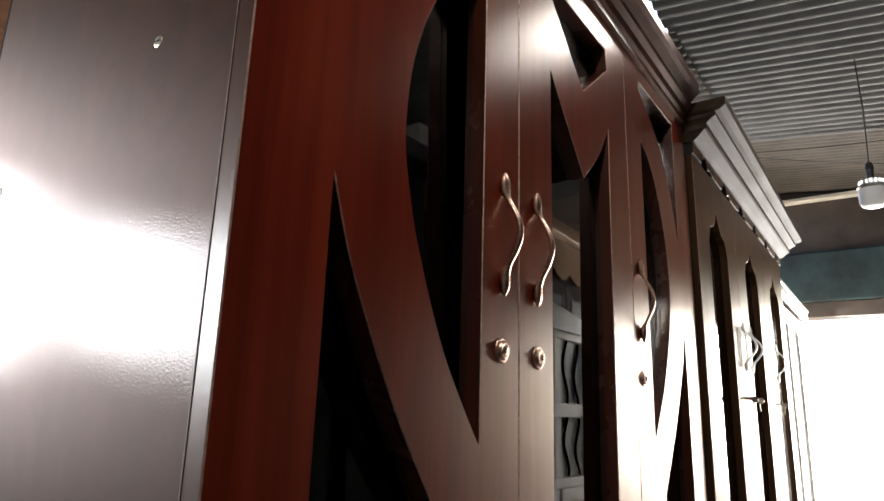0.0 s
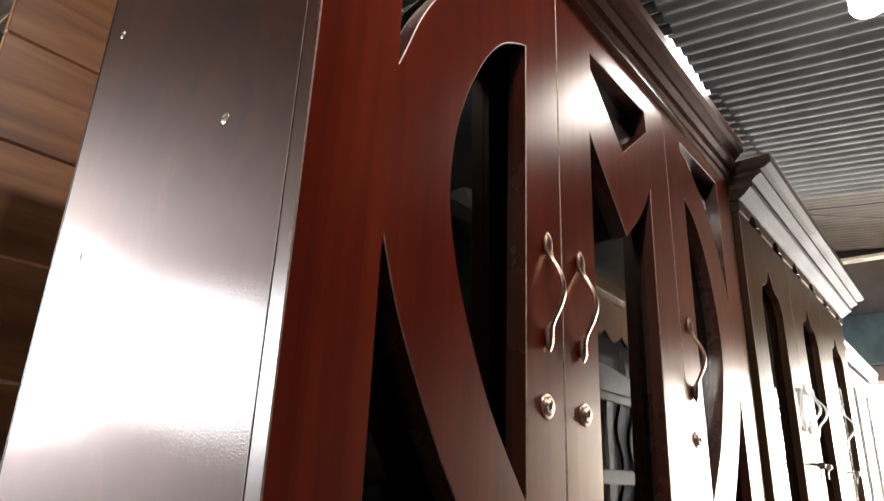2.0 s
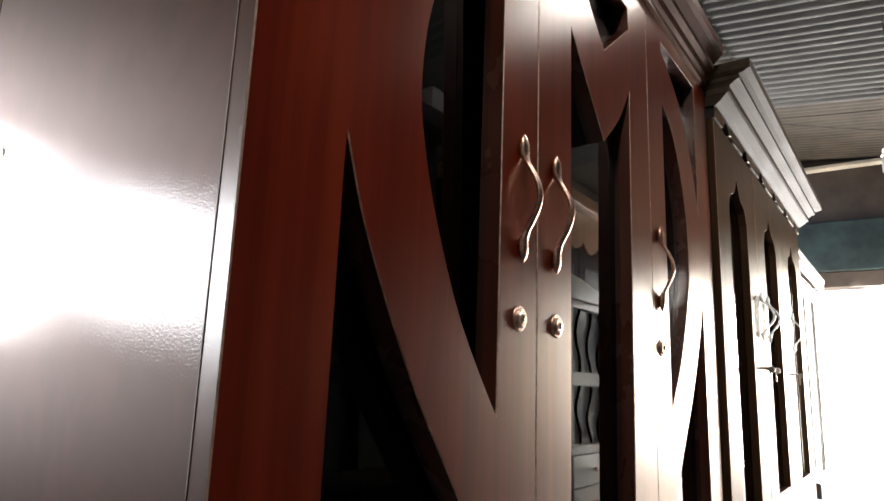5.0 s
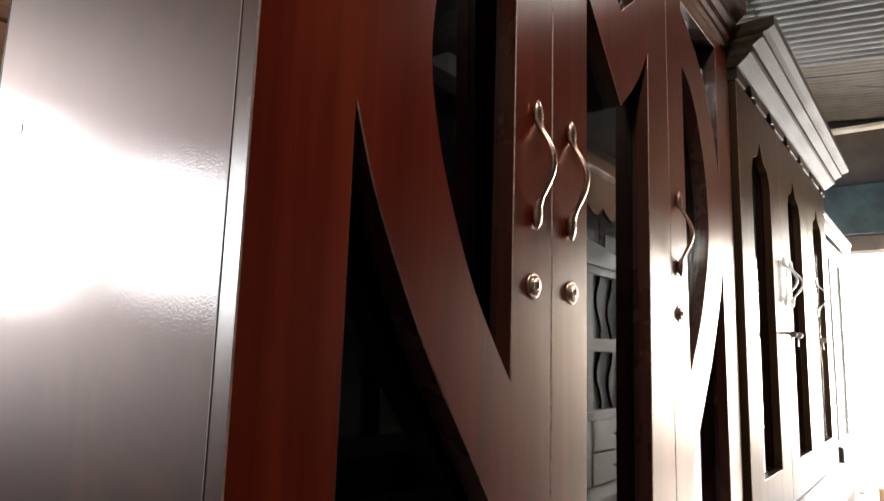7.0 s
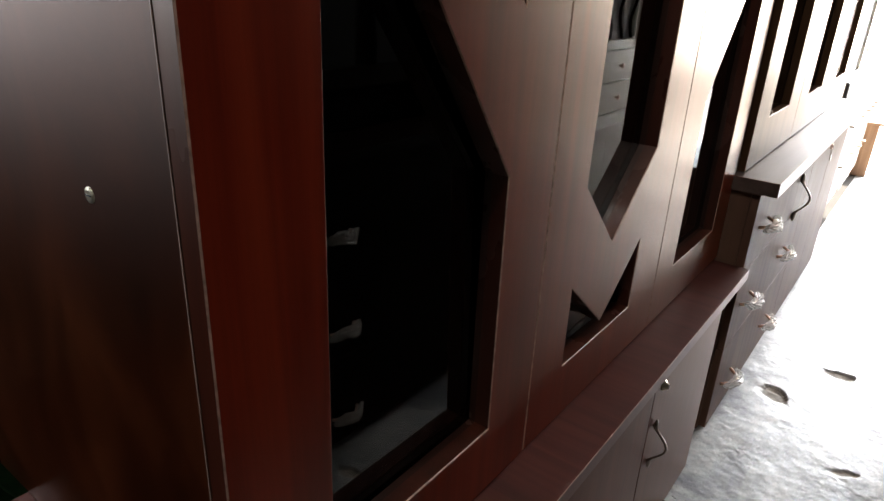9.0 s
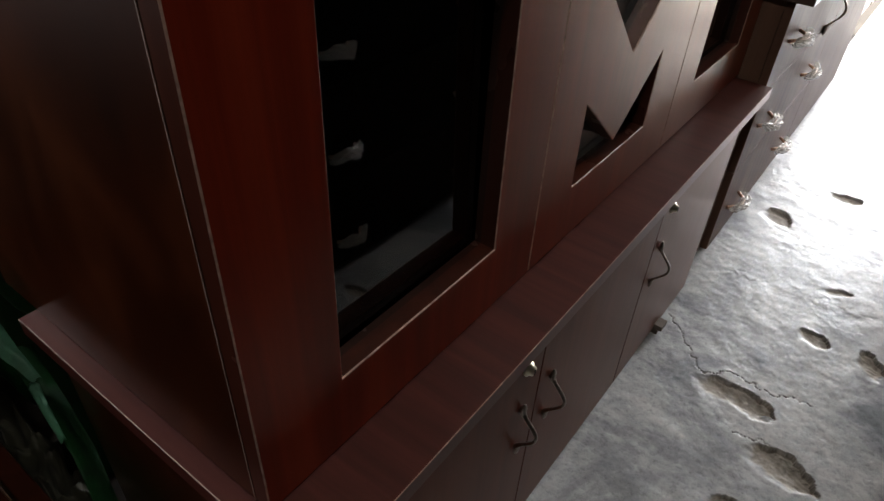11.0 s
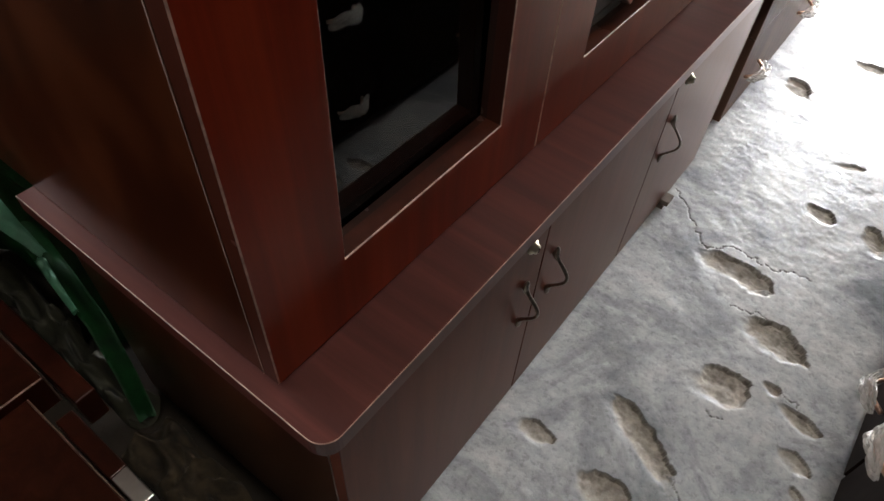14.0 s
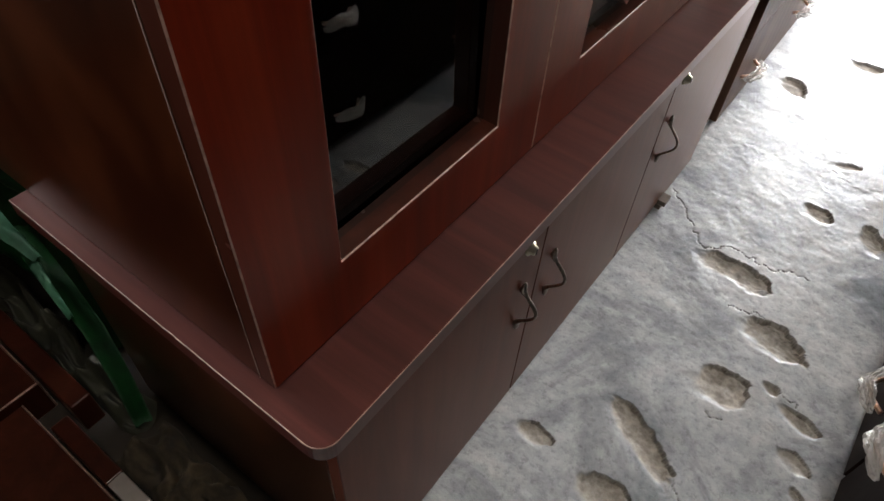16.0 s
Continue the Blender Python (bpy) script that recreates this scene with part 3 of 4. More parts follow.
def second_cabinet():
    """The taller neighbour: drawers below, three doors with pointed-arch panes above."""
    Y0, Y1, F, FB, YB = 1.325, 2.74, 0.012, 0.060, 1.300
    b = thing("drawer_base", (-0.2, 2.0, 0), "brown laminate drawer base with film-wrapped handles", "cabinet")
    part("body", boxed(-0.44, FB - 0.018, YB, Y1, FL, 0.556), DRAWER, b)
    rows = (FL + 0.012, 0.165, 0.362, 0.554)
    for i in range(3):
        d = part("drawer", boxed(FB - 0.0175, FB, YB + 0.002, 2.010, rows[i] + 0.001, rows[i + 1] - 0.001, 0.001), DRAWER, b)
        for k, y in enumerate((1.41, 1.80)):
            if i == 2 and k:
                bow_handle(d, FB, 1.84, 0.492, 0.350, 0.03, BRONZE, r=0.0060, label="dark bow handle with leaf ends")
            else:
                wrapped_handle(d, FB, y, rows[i] + 0.10, 0.100, i * 3 + k)
    for i, (a, e) in enumerate(((2.012, 2.374), (2.376, 2.738))):
        d = part("door", boxed(FB - 0.0175, FB, a, e, FL + 0.013, 0.553, 0.001), DRAWER, b)
        if i == 0:
            lock(d, FB, e - 0.035, 0.482, 0.012)
            key = lathe(bmesh.new(), (FB + 0.006, e - 0.035, 0.444), (1, 0, 0), [(-0.001, 0.010), (0.0005, 0.011), (0.002, 0.010)], 14)
            box(key, FB + 0.004, FB + 0.007, e - 0.0365, e - 0.0335, 0.450, 0.476, 0)
            part("key", key, BRONZE, d, "small key hanging from the lock")
    part("countertop", rounded_top(-0.45, 0.094, Y0 - 0.035, Y1 + 0.01, 0.557, 0.588, 0.004), [GREY_TOP, EDGE], b)
    c = thing("arched_door_cabinet", (-0.2, 2.0, 0.589), "brown laminate cabinet with pointed-arch glass doors", "cabinet")
    # near side panel takes a lighter brown, putting the light it catches into colour
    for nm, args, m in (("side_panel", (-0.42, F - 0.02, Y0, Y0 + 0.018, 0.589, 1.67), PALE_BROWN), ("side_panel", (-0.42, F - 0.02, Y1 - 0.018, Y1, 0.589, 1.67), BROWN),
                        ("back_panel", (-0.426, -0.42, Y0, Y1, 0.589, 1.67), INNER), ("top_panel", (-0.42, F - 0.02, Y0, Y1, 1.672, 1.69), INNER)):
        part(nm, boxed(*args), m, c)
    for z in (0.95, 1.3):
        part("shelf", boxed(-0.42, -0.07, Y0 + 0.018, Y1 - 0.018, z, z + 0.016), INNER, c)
    for i in range(3):
        a, e = 1.328 + 0.468 * i, 1.328 + 0.468 * (i + 1) - 0.003
        m = (a + e) / 2
        h = 0.108
        arch = [(m + h, 0.695), (m + h, 1.432)] + smooth_line([(m + h, 1.432), (m + 0.085, 1.470), (m + 0.035, 1.490), (m, 1.538)])[1:]
        arch += smooth_line([(m, 1.538), (m - 0.035, 1.490), (m - 0.085, 1.470), (m - h, 1.432)])[1:] + [(m - h, 0.695)]
        outer = dense([(a, 0.590), (e, 0.590), (e, 1.625), (a, 1.625)], 0.08)
        d = part("door", fretted(F, 0.016, outer, [dense(arch, 0.05)]), [BROWN, EDGE, BROWN], c, "door with a pointed-arch pane")
        part("glazing_bead", bead(F - 0.016, 0.004, dense(arch, 0.05)), BROWN, d)
        g = part("glass_pane", boxed(F - 0.024, F - 0.021, a + 0.03, e - 0.03, 0.62, 1.60, 0), GLASS, d)
        g.visible_shadow = False
        yh = (e - 0.045, a + 0.045, a + 0.05)[i]
        bmo = bmesh.new()
        lathe(bmo, (F - 0.001, yh, 1.188), (1, 0, 0), [(0, 0.034), (0.004, 0.034), (0.008, 0.028), (0.010, 0.02), (0.010, 0.001)], 22)
        for v in bmo.verts:
            v.co.z = 1.188 + (v.co.z - 1.188) * 1.75
        part("back_plate", bmo, WRAP, d, "oval carved back plate in clear film", True)
        bow_handle(d, F + 0.008, yh, 1.258, 1.118, 0.030, WRAP, r=0.006, label="bow handle in clear film")
        key_on(d, F, yh - 0.01, 1.045)
    # apron with scalloped cut-outs under the cornice
    bm = bmesh.new()
    pts = []
    n = 6
    for i in range(n):
        a, e = Y0 + (Y1 - Y0) * i / n, Y0 + (Y1 - Y0) * (i + 1) / n
        pts.append((a, 1.627))
        for k in range(11):
            u = k / 10
            h = 0.030 * math.sin(math.pi * min(1, u * 1.6)) if u < 0.625 else 0.009 * math.sin(math.pi * (u - 0.625) / 0.375)
            pts.append((a + (e - a) * (0.35 + 0.5 * u), 1.627 + h))
    loop = pts + [(Y1, 1.627), (Y1, 1.672), (Y0, 1.672)]
    fr = fretted(F + 0.004, 0.012, loop, [])
    part("apron", fr, [BROWN, BROWN, GAP], c, "scalloped apron")
    # near-black strip stands in for the shade behind the cut-outs
    part("apron_gap_shade", boxed(F - 0.03, F - 0.0085, Y0, Y1, 1.627, 1.672, 0), GAP, c)
    cor = [(-0.02, 1.655), (0.020, 1.655), (0.032, 1.662), (0.050, 1.676), (0.056, 1.676), (0.056, 1.690), (0.066, 1.697), (0.080, 1.702), (0.080, 1.712), (0.092, 1.714), (0.106, 1.720), (0.106, 1.742), (-0.02, 1.742)]
    part("cornice", mitred(cor, Y0, Y1 - 0.01, 0.36), PALE_CORNICE, c, "pale stepped cornice")
    return b, c


def far_cabinet(y0, y1, top, front, counter, name_label, material, corn=True):
    c = thing("far_cabinet", (-0.2, (y0 + y1) / 2, 0), name_label, "cabinet")
    part("base", boxed(-0.42, front + 0.045, y0, y1, FL, counter - 0.025), material, c)
    part("countertop", boxed(-0.43, front + 0.075, y0 - 0.01, y1 + 0.01, counter - 0.024, counter, 0.002), material, c)
    part("body", boxed(-0.40, front - 0.02, y0, y1, counter + 0.001, top - 0.03), material, c)
    n = 3
    w = (y1 - y0) / n
    for i in range(n):
        a, e = y0 + w * i + 0.003, y0 + w * (i + 1) - 0.003
        hole = dense([(a + 0.08, counter + 0.1), (e - 0.08, counter + 0.1), (e - 0.08, top - 0.13), (a + 0.08, top - 0.13)], 0.1)
        d = part("door", fretted(front, 0.0195, dense([(a, counter + 0.004), (e, counter + 0.004), (e, top - 0.05), (a, top - 0.05)], 0.1), [hole]), [material, EDGE, material], c)
        part("panel", boxed(front - 0.018, front - 0.012, a + 0.06, e - 0.06, counter + 0.06, top - 0.1, 0), INNER, d, "dark glass panel")
        bd = part("base_door", boxed(front + 0.046, front + 0.062, a, e, 0.0, counter - 0.03, 0.001), material, c)
        for z in (0.16, 0.36):
            part("knob", boxed(front + 0.062, front + 0.085, e - 0.06, e - 0.03, z, z + 0.012, 0.003), BRONZE, bd)
    if corn:
        cor = [(-0.02, top - 0.04), (front + 0.015, top - 0.04), (front + 0.03, top - 0.026), (front + 0.036, top - 0.012), (front + 0.05, top - 0.006), (front + 0.05, top + 0.008), (-0.02, top + 0.008)]
        part("cornice", sweep(bmesh.new(), cor, y0 - 0.02, y1 + 0.02), WHITE, c, "white stepped cornice")
    return c


def dark_dresser(y0, y1, seed, n=3, high=0.050, inset=0.125):
    """Dark dresser across the aisle: wide drawers on a recessed plinth, a counter and a glazed upper part."""
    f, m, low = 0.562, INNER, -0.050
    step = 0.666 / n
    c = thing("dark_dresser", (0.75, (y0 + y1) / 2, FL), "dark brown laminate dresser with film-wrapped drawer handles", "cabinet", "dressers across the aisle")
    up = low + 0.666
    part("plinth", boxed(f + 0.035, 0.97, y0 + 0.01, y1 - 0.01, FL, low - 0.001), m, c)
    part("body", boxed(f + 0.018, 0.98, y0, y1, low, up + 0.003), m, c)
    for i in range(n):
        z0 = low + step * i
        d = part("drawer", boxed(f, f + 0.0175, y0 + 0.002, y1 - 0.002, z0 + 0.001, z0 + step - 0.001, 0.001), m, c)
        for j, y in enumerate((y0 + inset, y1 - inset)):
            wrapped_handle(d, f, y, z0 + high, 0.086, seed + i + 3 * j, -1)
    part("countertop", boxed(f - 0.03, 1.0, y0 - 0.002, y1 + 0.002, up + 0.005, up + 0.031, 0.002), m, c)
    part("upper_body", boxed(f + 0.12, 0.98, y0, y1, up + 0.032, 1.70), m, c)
    w = (y1 - y0) / 2
    for k in range(2):
        a, e = y0 + w * k + 0.003, y0 + w * (k + 1) - 0.003
        part("pane", boxed(f + 0.112, f + 0.118, a + 0.03, e - 0.03, 0.78, 1.42, 0), BLACK, c, "dark glass pane")
    for z in (0.742, 0.985, 1.43):
        part("rail", boxed(f + 0.095, f + 0.119, y0, y1, z, z + 0.045, 0.002), m, c)
    part("cornice", boxed(f + 0.04, 1.0, y0 - 0.01, y1 + 0.01, 1.701, 1.76, 0.006), m, c)
    return c


def white_dresser(y0, y1):
    """White dresser: drawers and a counter below, two rows of small drawers, then glazed doors with curved bars under an arched crown."""
    f, g, m = 0.545, 0.625, WHITE
    c = thing("white_dresser", (0.75, (y0 + y1) / 2, FL), "white laminate dresser with small drawers and curved glazing bars", "cabinet", "dressers across the aisle")
    part("body", boxed(f + 0.018, 0.98, y0, y1, FL, 0.452), m, c)
    n = 3
    w = (y1 - y0) / n

    def knob(parent, x, y, z, r):
        part("knob", lathe(bmesh.new(), (x + 0.001, y, z), (-1, 0, 0), [(0, r * 0.45), (r, r * 0.45), (r * 1.2, r), (r * 1.8, r * 0.9), (r * 2, 0.001)], 14), BRASS, parent, "small brass knob", True)
    for k in range(n):
        a, e = y0 + w * k + 0.002, y0 + w * (k + 1) - 0.002
        for z0, z1 in ((FL + 0.03, 0.10), (0.102, 0.272), (0.274, 0.450)):
            d = part("drawer", boxed(f, f + 0.0175, a, e, z0, z1, 0.001), m, c)
            knob(d, f, (a + e) / 2, z1 - 0.065, 0.012)
        for z0, z1 in ((0.504, 0.614), (0.620, 0.730)):
            d = part("small_drawer", boxed(g - 0.012, g + 0.006, a + 0.008, e - 0.008, z0, z1, 0.002), m, c)
            knob(d, g - 0.012, (a + e) / 2, (z0 + z1) / 2, 0.010)
        for z0, z1 in ((0.770, 0.980), (1.034, 1.270)):
            part("pane", boxed(g + 0.010, g + 0.014, a + 0.03, e - 0.03, z0, z1, 0), PANE_REFLECTION, c, "pane with a pale reflection put into its colour")
            for s in (0.22, 0.5, 0.78):
                yb = a + (e - a) * s
                pts = [(g + 0.004, yb + 0.022 * math.sin(u * 6.3 + s * 4), z0 + (z1 - z0) * u) for u in (j / 14 for j in range(15))]
                part("curved_bar", tube(bmesh.new(), pts, 0.0055, 6), INNER, c, "dark curved glazing bar")
        part("stile", boxed(g - 0.006, g + 0.0095, e - 0.026, e + 0.026, 0.766, 1.272, 0.002), m, c)
    part("countertop", boxed(f - 0.022, 1.0, y0 - 0.01, y1 + 0.012, 0.455, 0.498, 0.004), m, c, "thick white countertop")
    part("upper_body", boxed(g + 0.016, 0.98, y0, y1, 0.5, 1.30), m, c)
    for z, h in ((0.733, 0.032), (0.982, 0.050), (1.273, 0.030)):
        part("rail", boxed(g - 0.010, g + 0.0155, y0, y1, z, z + h, 0.003), m, c)
    prof = [(0.745, 0.016), (0.80, 0.016), (0.805, 0.024), (0.82, 0.024), (0.825, 0.014), (0.93, 0.018), (0.97, 0.012), (0.98, 0.024), (1.03, 0.024), (1.04, 0.012), (1.12, 0.019), (1.21, 0.013), (1.22, 0.025), (1.24, 0.025), (1.25, 0.016), (1.30, 0.016)]
    part("turned_post", lathe(bmesh.new(), (g - 0.018, y1 - 0.028, 0), (0, 0, 1), prof, 14), m, c, "turned white corner post", True)
    arc = [(y0 - 0.01, 1.302)] + [(y0 + (y1 - y0) * u, 1.325 + 0.075 * math.sin(math.pi * u)) for u in (j / 20 for j in range(21))] + [(y1 + 0.01, 1.302)]
    part("crown", fretted(g + 0.02, 0.045, arc, []), [m, m, m], c, "shallow arched crown")
    return c


def tall_dark_cabinet(y0, y1, front):
    """A tall dark cabinet against the wall with a scalloped apron under its cornice."""
    c = thing("tall_cabinet", (1.2, (y0 + y1) / 2, FL), "tall dark brown cabinet with a scalloped apron", "cabinet")
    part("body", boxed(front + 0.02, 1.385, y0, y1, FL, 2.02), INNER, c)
    pts, n = [], 7
    for i in range(n):
        a, e = y0 + (y1 - y0) * i / n, y0 + (y1 - y0) * (i + 1) / n
        pts += [(a + (e - a) * u, 1.765 - 0.05 * math.sin(math.pi * u)) for u in (k / 8 for k in range(8))]
    part("apron", fretted(front + 0.019, 0.014, pts + [(y1, 1.765), (y1, 1.93), (y0, 1.93)], []), [PALE_BROWN, EDGE, PALE_BROWN], c, "scalloped brown apron")
    w = (y1 - y0) / 3
    for k in range(3):
        d = part("door", boxed(front + 0.002, front + 0.019, y0 + w * k + 0.003, y0 + w * (k + 1) - 0.003, 0.55, 1.70, 0.002), INNER, c)
        part("pane", boxed(front - 0.002, front + 0.0015, y0 + w * k + 0.07, y0 + w * (k + 1) - 0.07, 0.65, 1.62, 0), BLACK, d, "dark glass pane")
    part("cornice", boxed(front - 0.05, 1.385, y0 - 0.02, y1 + 0.02, 1.935, 2.01, 0.012), PALE_BROWN, c, "brown cornice")
    return c


show_cabinet()
base_cabinet()
top = part("countertop_slab", rounded_top(-0.408, 0.077, -0.021, 1.280, 0.3665, 0.3905, 0.022), [COUNTER, EDGE])
tagged(top, "reddish brown laminate countertop with a rounded corner", "countertop")
second_cabinet()
far_cabinet(2.78, 3.95, 1.61, -0.065, 0.50, "white laminate cabinet with a white cornice", WHITE)
far_cabinet(4.00, 4.55, 1.45, -0.06, 0.45, "white laminate cabinet near the open end", WHITE, False)
dark_dresser(-0.805, -0.122, 1, 2, 0.182, 0.055)
dark_dresser(-0.116, 0.562, 2, 2, 0.182, 0.055)
dark_dresser(0.568, 1.25, 4, 3, 0.075)
white_dresser(1.26, 2.40)
tall_dark_cabinet(2.05, 3.5, 1.02)

# ---- structure ----
# floor with broken places


def near_line(x, y, pts):
    best = 9.0
    for (ax, ay), (bx, by) in zip(pts, pts[1:]):
        u = max(0, min(1, ((x - ax) * (bx - ax) + (y - ay) * (by - ay)) / ((bx - ax) ** 2 + (by - ay) ** 2)))
        best = min(best, math.hypot(x - ax - u * (bx - ax), y - ay - u * (by - ay)))
    return best


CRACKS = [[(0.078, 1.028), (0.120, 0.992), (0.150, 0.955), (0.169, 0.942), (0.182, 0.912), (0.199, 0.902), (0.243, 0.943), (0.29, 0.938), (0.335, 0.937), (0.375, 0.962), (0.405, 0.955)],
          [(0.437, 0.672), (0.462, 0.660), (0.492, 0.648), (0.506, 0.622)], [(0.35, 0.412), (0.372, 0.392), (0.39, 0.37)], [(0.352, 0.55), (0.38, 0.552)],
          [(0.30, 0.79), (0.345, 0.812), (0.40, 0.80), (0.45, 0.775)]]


def pit(x, y):
    d, line = 0.0, 0.0
    for cx, cy, a, b, w, depth in PITS:
        if abs(x - cx) > 0.14 or abs(y - cy) > 0.14:
            continue
        u, v = (x - cx) * math.cos(w) + (y - cy) * math.sin(w), -(x - cx) * math.sin(w) + (y - cy) * math.cos(w)
        q = math.hypot(u / a, v / b) + 0.40 * noise.noise(Vector((x * 20, y * 20, cx * 9))) + 0.22 * noise.noise(Vector((x * 55, y * 55, cy * 9))) + 0.08 * noise.noise(Vector((x * 140, y * 140, cy * 9)))
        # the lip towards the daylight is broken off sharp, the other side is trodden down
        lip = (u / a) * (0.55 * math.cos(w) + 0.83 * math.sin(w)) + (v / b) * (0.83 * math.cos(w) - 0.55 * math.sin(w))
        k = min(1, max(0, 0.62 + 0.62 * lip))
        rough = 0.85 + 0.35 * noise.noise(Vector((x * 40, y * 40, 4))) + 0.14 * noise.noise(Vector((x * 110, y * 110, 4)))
        # dark line painted along the sharp lip in place of its shadow
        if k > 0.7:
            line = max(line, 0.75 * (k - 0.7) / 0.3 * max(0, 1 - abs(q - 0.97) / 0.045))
        d = max(d, depth * (0.02 + 0.98 * k) * min(1, max(0, (1.0 - q) / (0.05 + 0.9 * (1 - k)))) * rough)
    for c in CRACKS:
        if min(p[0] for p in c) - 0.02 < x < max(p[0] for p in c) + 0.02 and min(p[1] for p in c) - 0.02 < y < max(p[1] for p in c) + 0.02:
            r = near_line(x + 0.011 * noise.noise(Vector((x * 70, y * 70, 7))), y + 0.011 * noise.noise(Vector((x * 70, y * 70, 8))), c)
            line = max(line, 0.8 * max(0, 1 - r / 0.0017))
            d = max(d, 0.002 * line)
    # flaking skin towards the daylight
    k = 0.25 + 0.35 * min(1, max(0, (y - 1.10) / 0.25))
    if k:
        f = noise.noise(Vector((x * 9, y * 12, 11))) + 0.6 * noise.noise(Vector((x * 30, y * 34, 12))) + 0.35 * noise.noise(Vector((x * 80, y * 80, 13)))
        d = max(d, k * 0.0006 * min(1, max(0, (f - 0.30) / 0.03)))
        line = max(line, 0.35 * (k - 0.2) * max(0, 1 - abs(f - 0.31) / 0.012))
    return d, line


PITS = [(0.282, 0.434, 0.086, 0.035, -0.47, 0.0085), (0.345, 0.608, 0.062, 0.043, 0.50, 0.008), (0.384, 0.765, 0.068, 0.037, -0.11, 0.009), (0.258, 0.880, 0.084, 0.042, 0.05, 0.008),
        (0.140, 0.333, 0.042, 0.021, 0.23, 0.006), (0.272, 0.312, 0.048, 0.032, 0.45, 0.008), (0.4255, 0.665, 0.018, 0.014, 0.3, 0.007), (0.477, 0.634, 0.034, 0.019, -0.15, 0.007),
        (0.493, 0.553, 0.030, 0.020, -0.3, 0.004), (0.52, 0.50, 0.02, 0.012, -0.6, 0.005), (0.358, 1.157, 0.036, 0.030, 0.0, 0.006), (0.473, 1.150, 0.030, 0.052, 0.30, 0.009),
        (0.158, 1.594, 0.038, 0.044, 0.0, 0.006), (0.29, 1.83, 0.05, 0.03, 0.4, 0.006), (0.45, 1.68, 0.04, 0.05, 0.2, 0.006), (0.36, 1.36, 0.05, 0.018, 0.5, 0.004)]


def floor_sheet(x0, x1, y0, y1, step, level, broken):
    bm = bmesh.new()
    mask, crack_and_lip_shade = bm.verts.layers.float.new("broken"), bm.verts.layers.float.new("crack_and_lip_shade")
    nx, ny = max(1, round((x1 - x0) / step)), max(1, round((y1 - y0) / step))
    grid = []
    for j in range(ny + 1):
        row = []
        for i in range(nx + 1):
            x, y = x0 + (x1 - x0) * i / nx, y0 + (y1 - y0) * j / ny
            z, d, line = level, 0.0, 0.0
            if broken:
                fade = min(1, (x - 0.02) / 0.02, (0.60 - x) / 0.02, (y + 0.30) / 0.03, (2.3 - y) / 0.03)
                d, line = pit(x, y)
                z += fade * (0.002 * noise.noise(Vector((x * 4, y * 4, 0))) + 0.0011 * noise.noise(Vector((x * 15, y * 15, 3))) + 0.0007 * noise.noise(Vector((x * 34, y * 34, 9))) + 0.0003 * noise.noise(Vector((x * 80, y * 80, 5))))
                z -= fade * 1.7 * d
            v = bm.verts.new((x, y, z))
            v[mask] = min(1, max(0, (d - 0.0006) / 0.002))
            v[crack_and_lip_shade] = line
            row.append(v)
        grid.append(row)
    for j in range(ny):
        for i in range(nx):
            bm.faces.new((grid[j][i], grid[j][i + 1], grid[j + 1][i + 1], grid[j + 1][i]))
    return bm


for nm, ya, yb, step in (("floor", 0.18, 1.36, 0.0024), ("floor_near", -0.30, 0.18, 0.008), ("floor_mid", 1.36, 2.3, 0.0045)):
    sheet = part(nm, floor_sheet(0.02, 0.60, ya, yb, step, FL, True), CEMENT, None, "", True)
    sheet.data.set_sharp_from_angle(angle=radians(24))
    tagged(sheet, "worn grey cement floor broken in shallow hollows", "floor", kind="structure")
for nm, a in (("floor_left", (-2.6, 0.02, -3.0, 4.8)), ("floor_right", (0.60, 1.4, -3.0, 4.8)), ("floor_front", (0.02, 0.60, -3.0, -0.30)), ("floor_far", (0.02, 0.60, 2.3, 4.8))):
    tagged(part(nm, floor_sheet(*a, 0.5, FL, False), SHADE_FLOOR if nm == "floor_left" else CEMENT), "worn grey cement floor", "floor", kind="structure")
bm = bmesh.new()
R = 300
bmesh.ops.create_grid(bm, x_segments=4, y_segments=4, size=R)
for v in bm.verts:
    v.co.z = FL - 0.02
tagged(part("ground", bm, GROUND), "pale sunlit earth outside", "ground", kind="structure")


def roof_z(x):
    return 2.50 - 0.107 * (x + 0.24)


def tin_sheet(name, x0, x1, y0, y1, drop, material, pitch=0.066, amp=0.011):
    bm = bmesh.new()
    n = int((y1 - y0) / pitch * 8)
    rows = []
    for j in range(n + 1):
        y = y0 + (y1 - y0) * j / n
        h = amp * math.sin(2 * math.pi * y / pitch)
        wob = 0.006 * noise.noise(Vector((y * 3, drop * 50, 2)))
        rows.append([bm.verts.new((x, y, roof_z(x) - drop + h + wob)) for x in (x0 + 0.010 * noise.noise(Vector((y * 9, 0, 0))), (x0 + x1) / 2, x1)])
    for a, b in zip(rows, rows[1:]):
        for k in range(2):
            bm.faces.new((a[k], a[k + 1], b[k + 1], b[k]))
    bmesh.ops.solidify(bm, geom=bm.faces[:], thickness=0.001)
    return tagged(part(name, bm, material, None, "", True), "corrugated metal roof sheet", "roof", kind="structure")


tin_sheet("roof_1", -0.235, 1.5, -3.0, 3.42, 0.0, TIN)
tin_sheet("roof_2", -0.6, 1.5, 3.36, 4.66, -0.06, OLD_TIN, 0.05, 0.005)
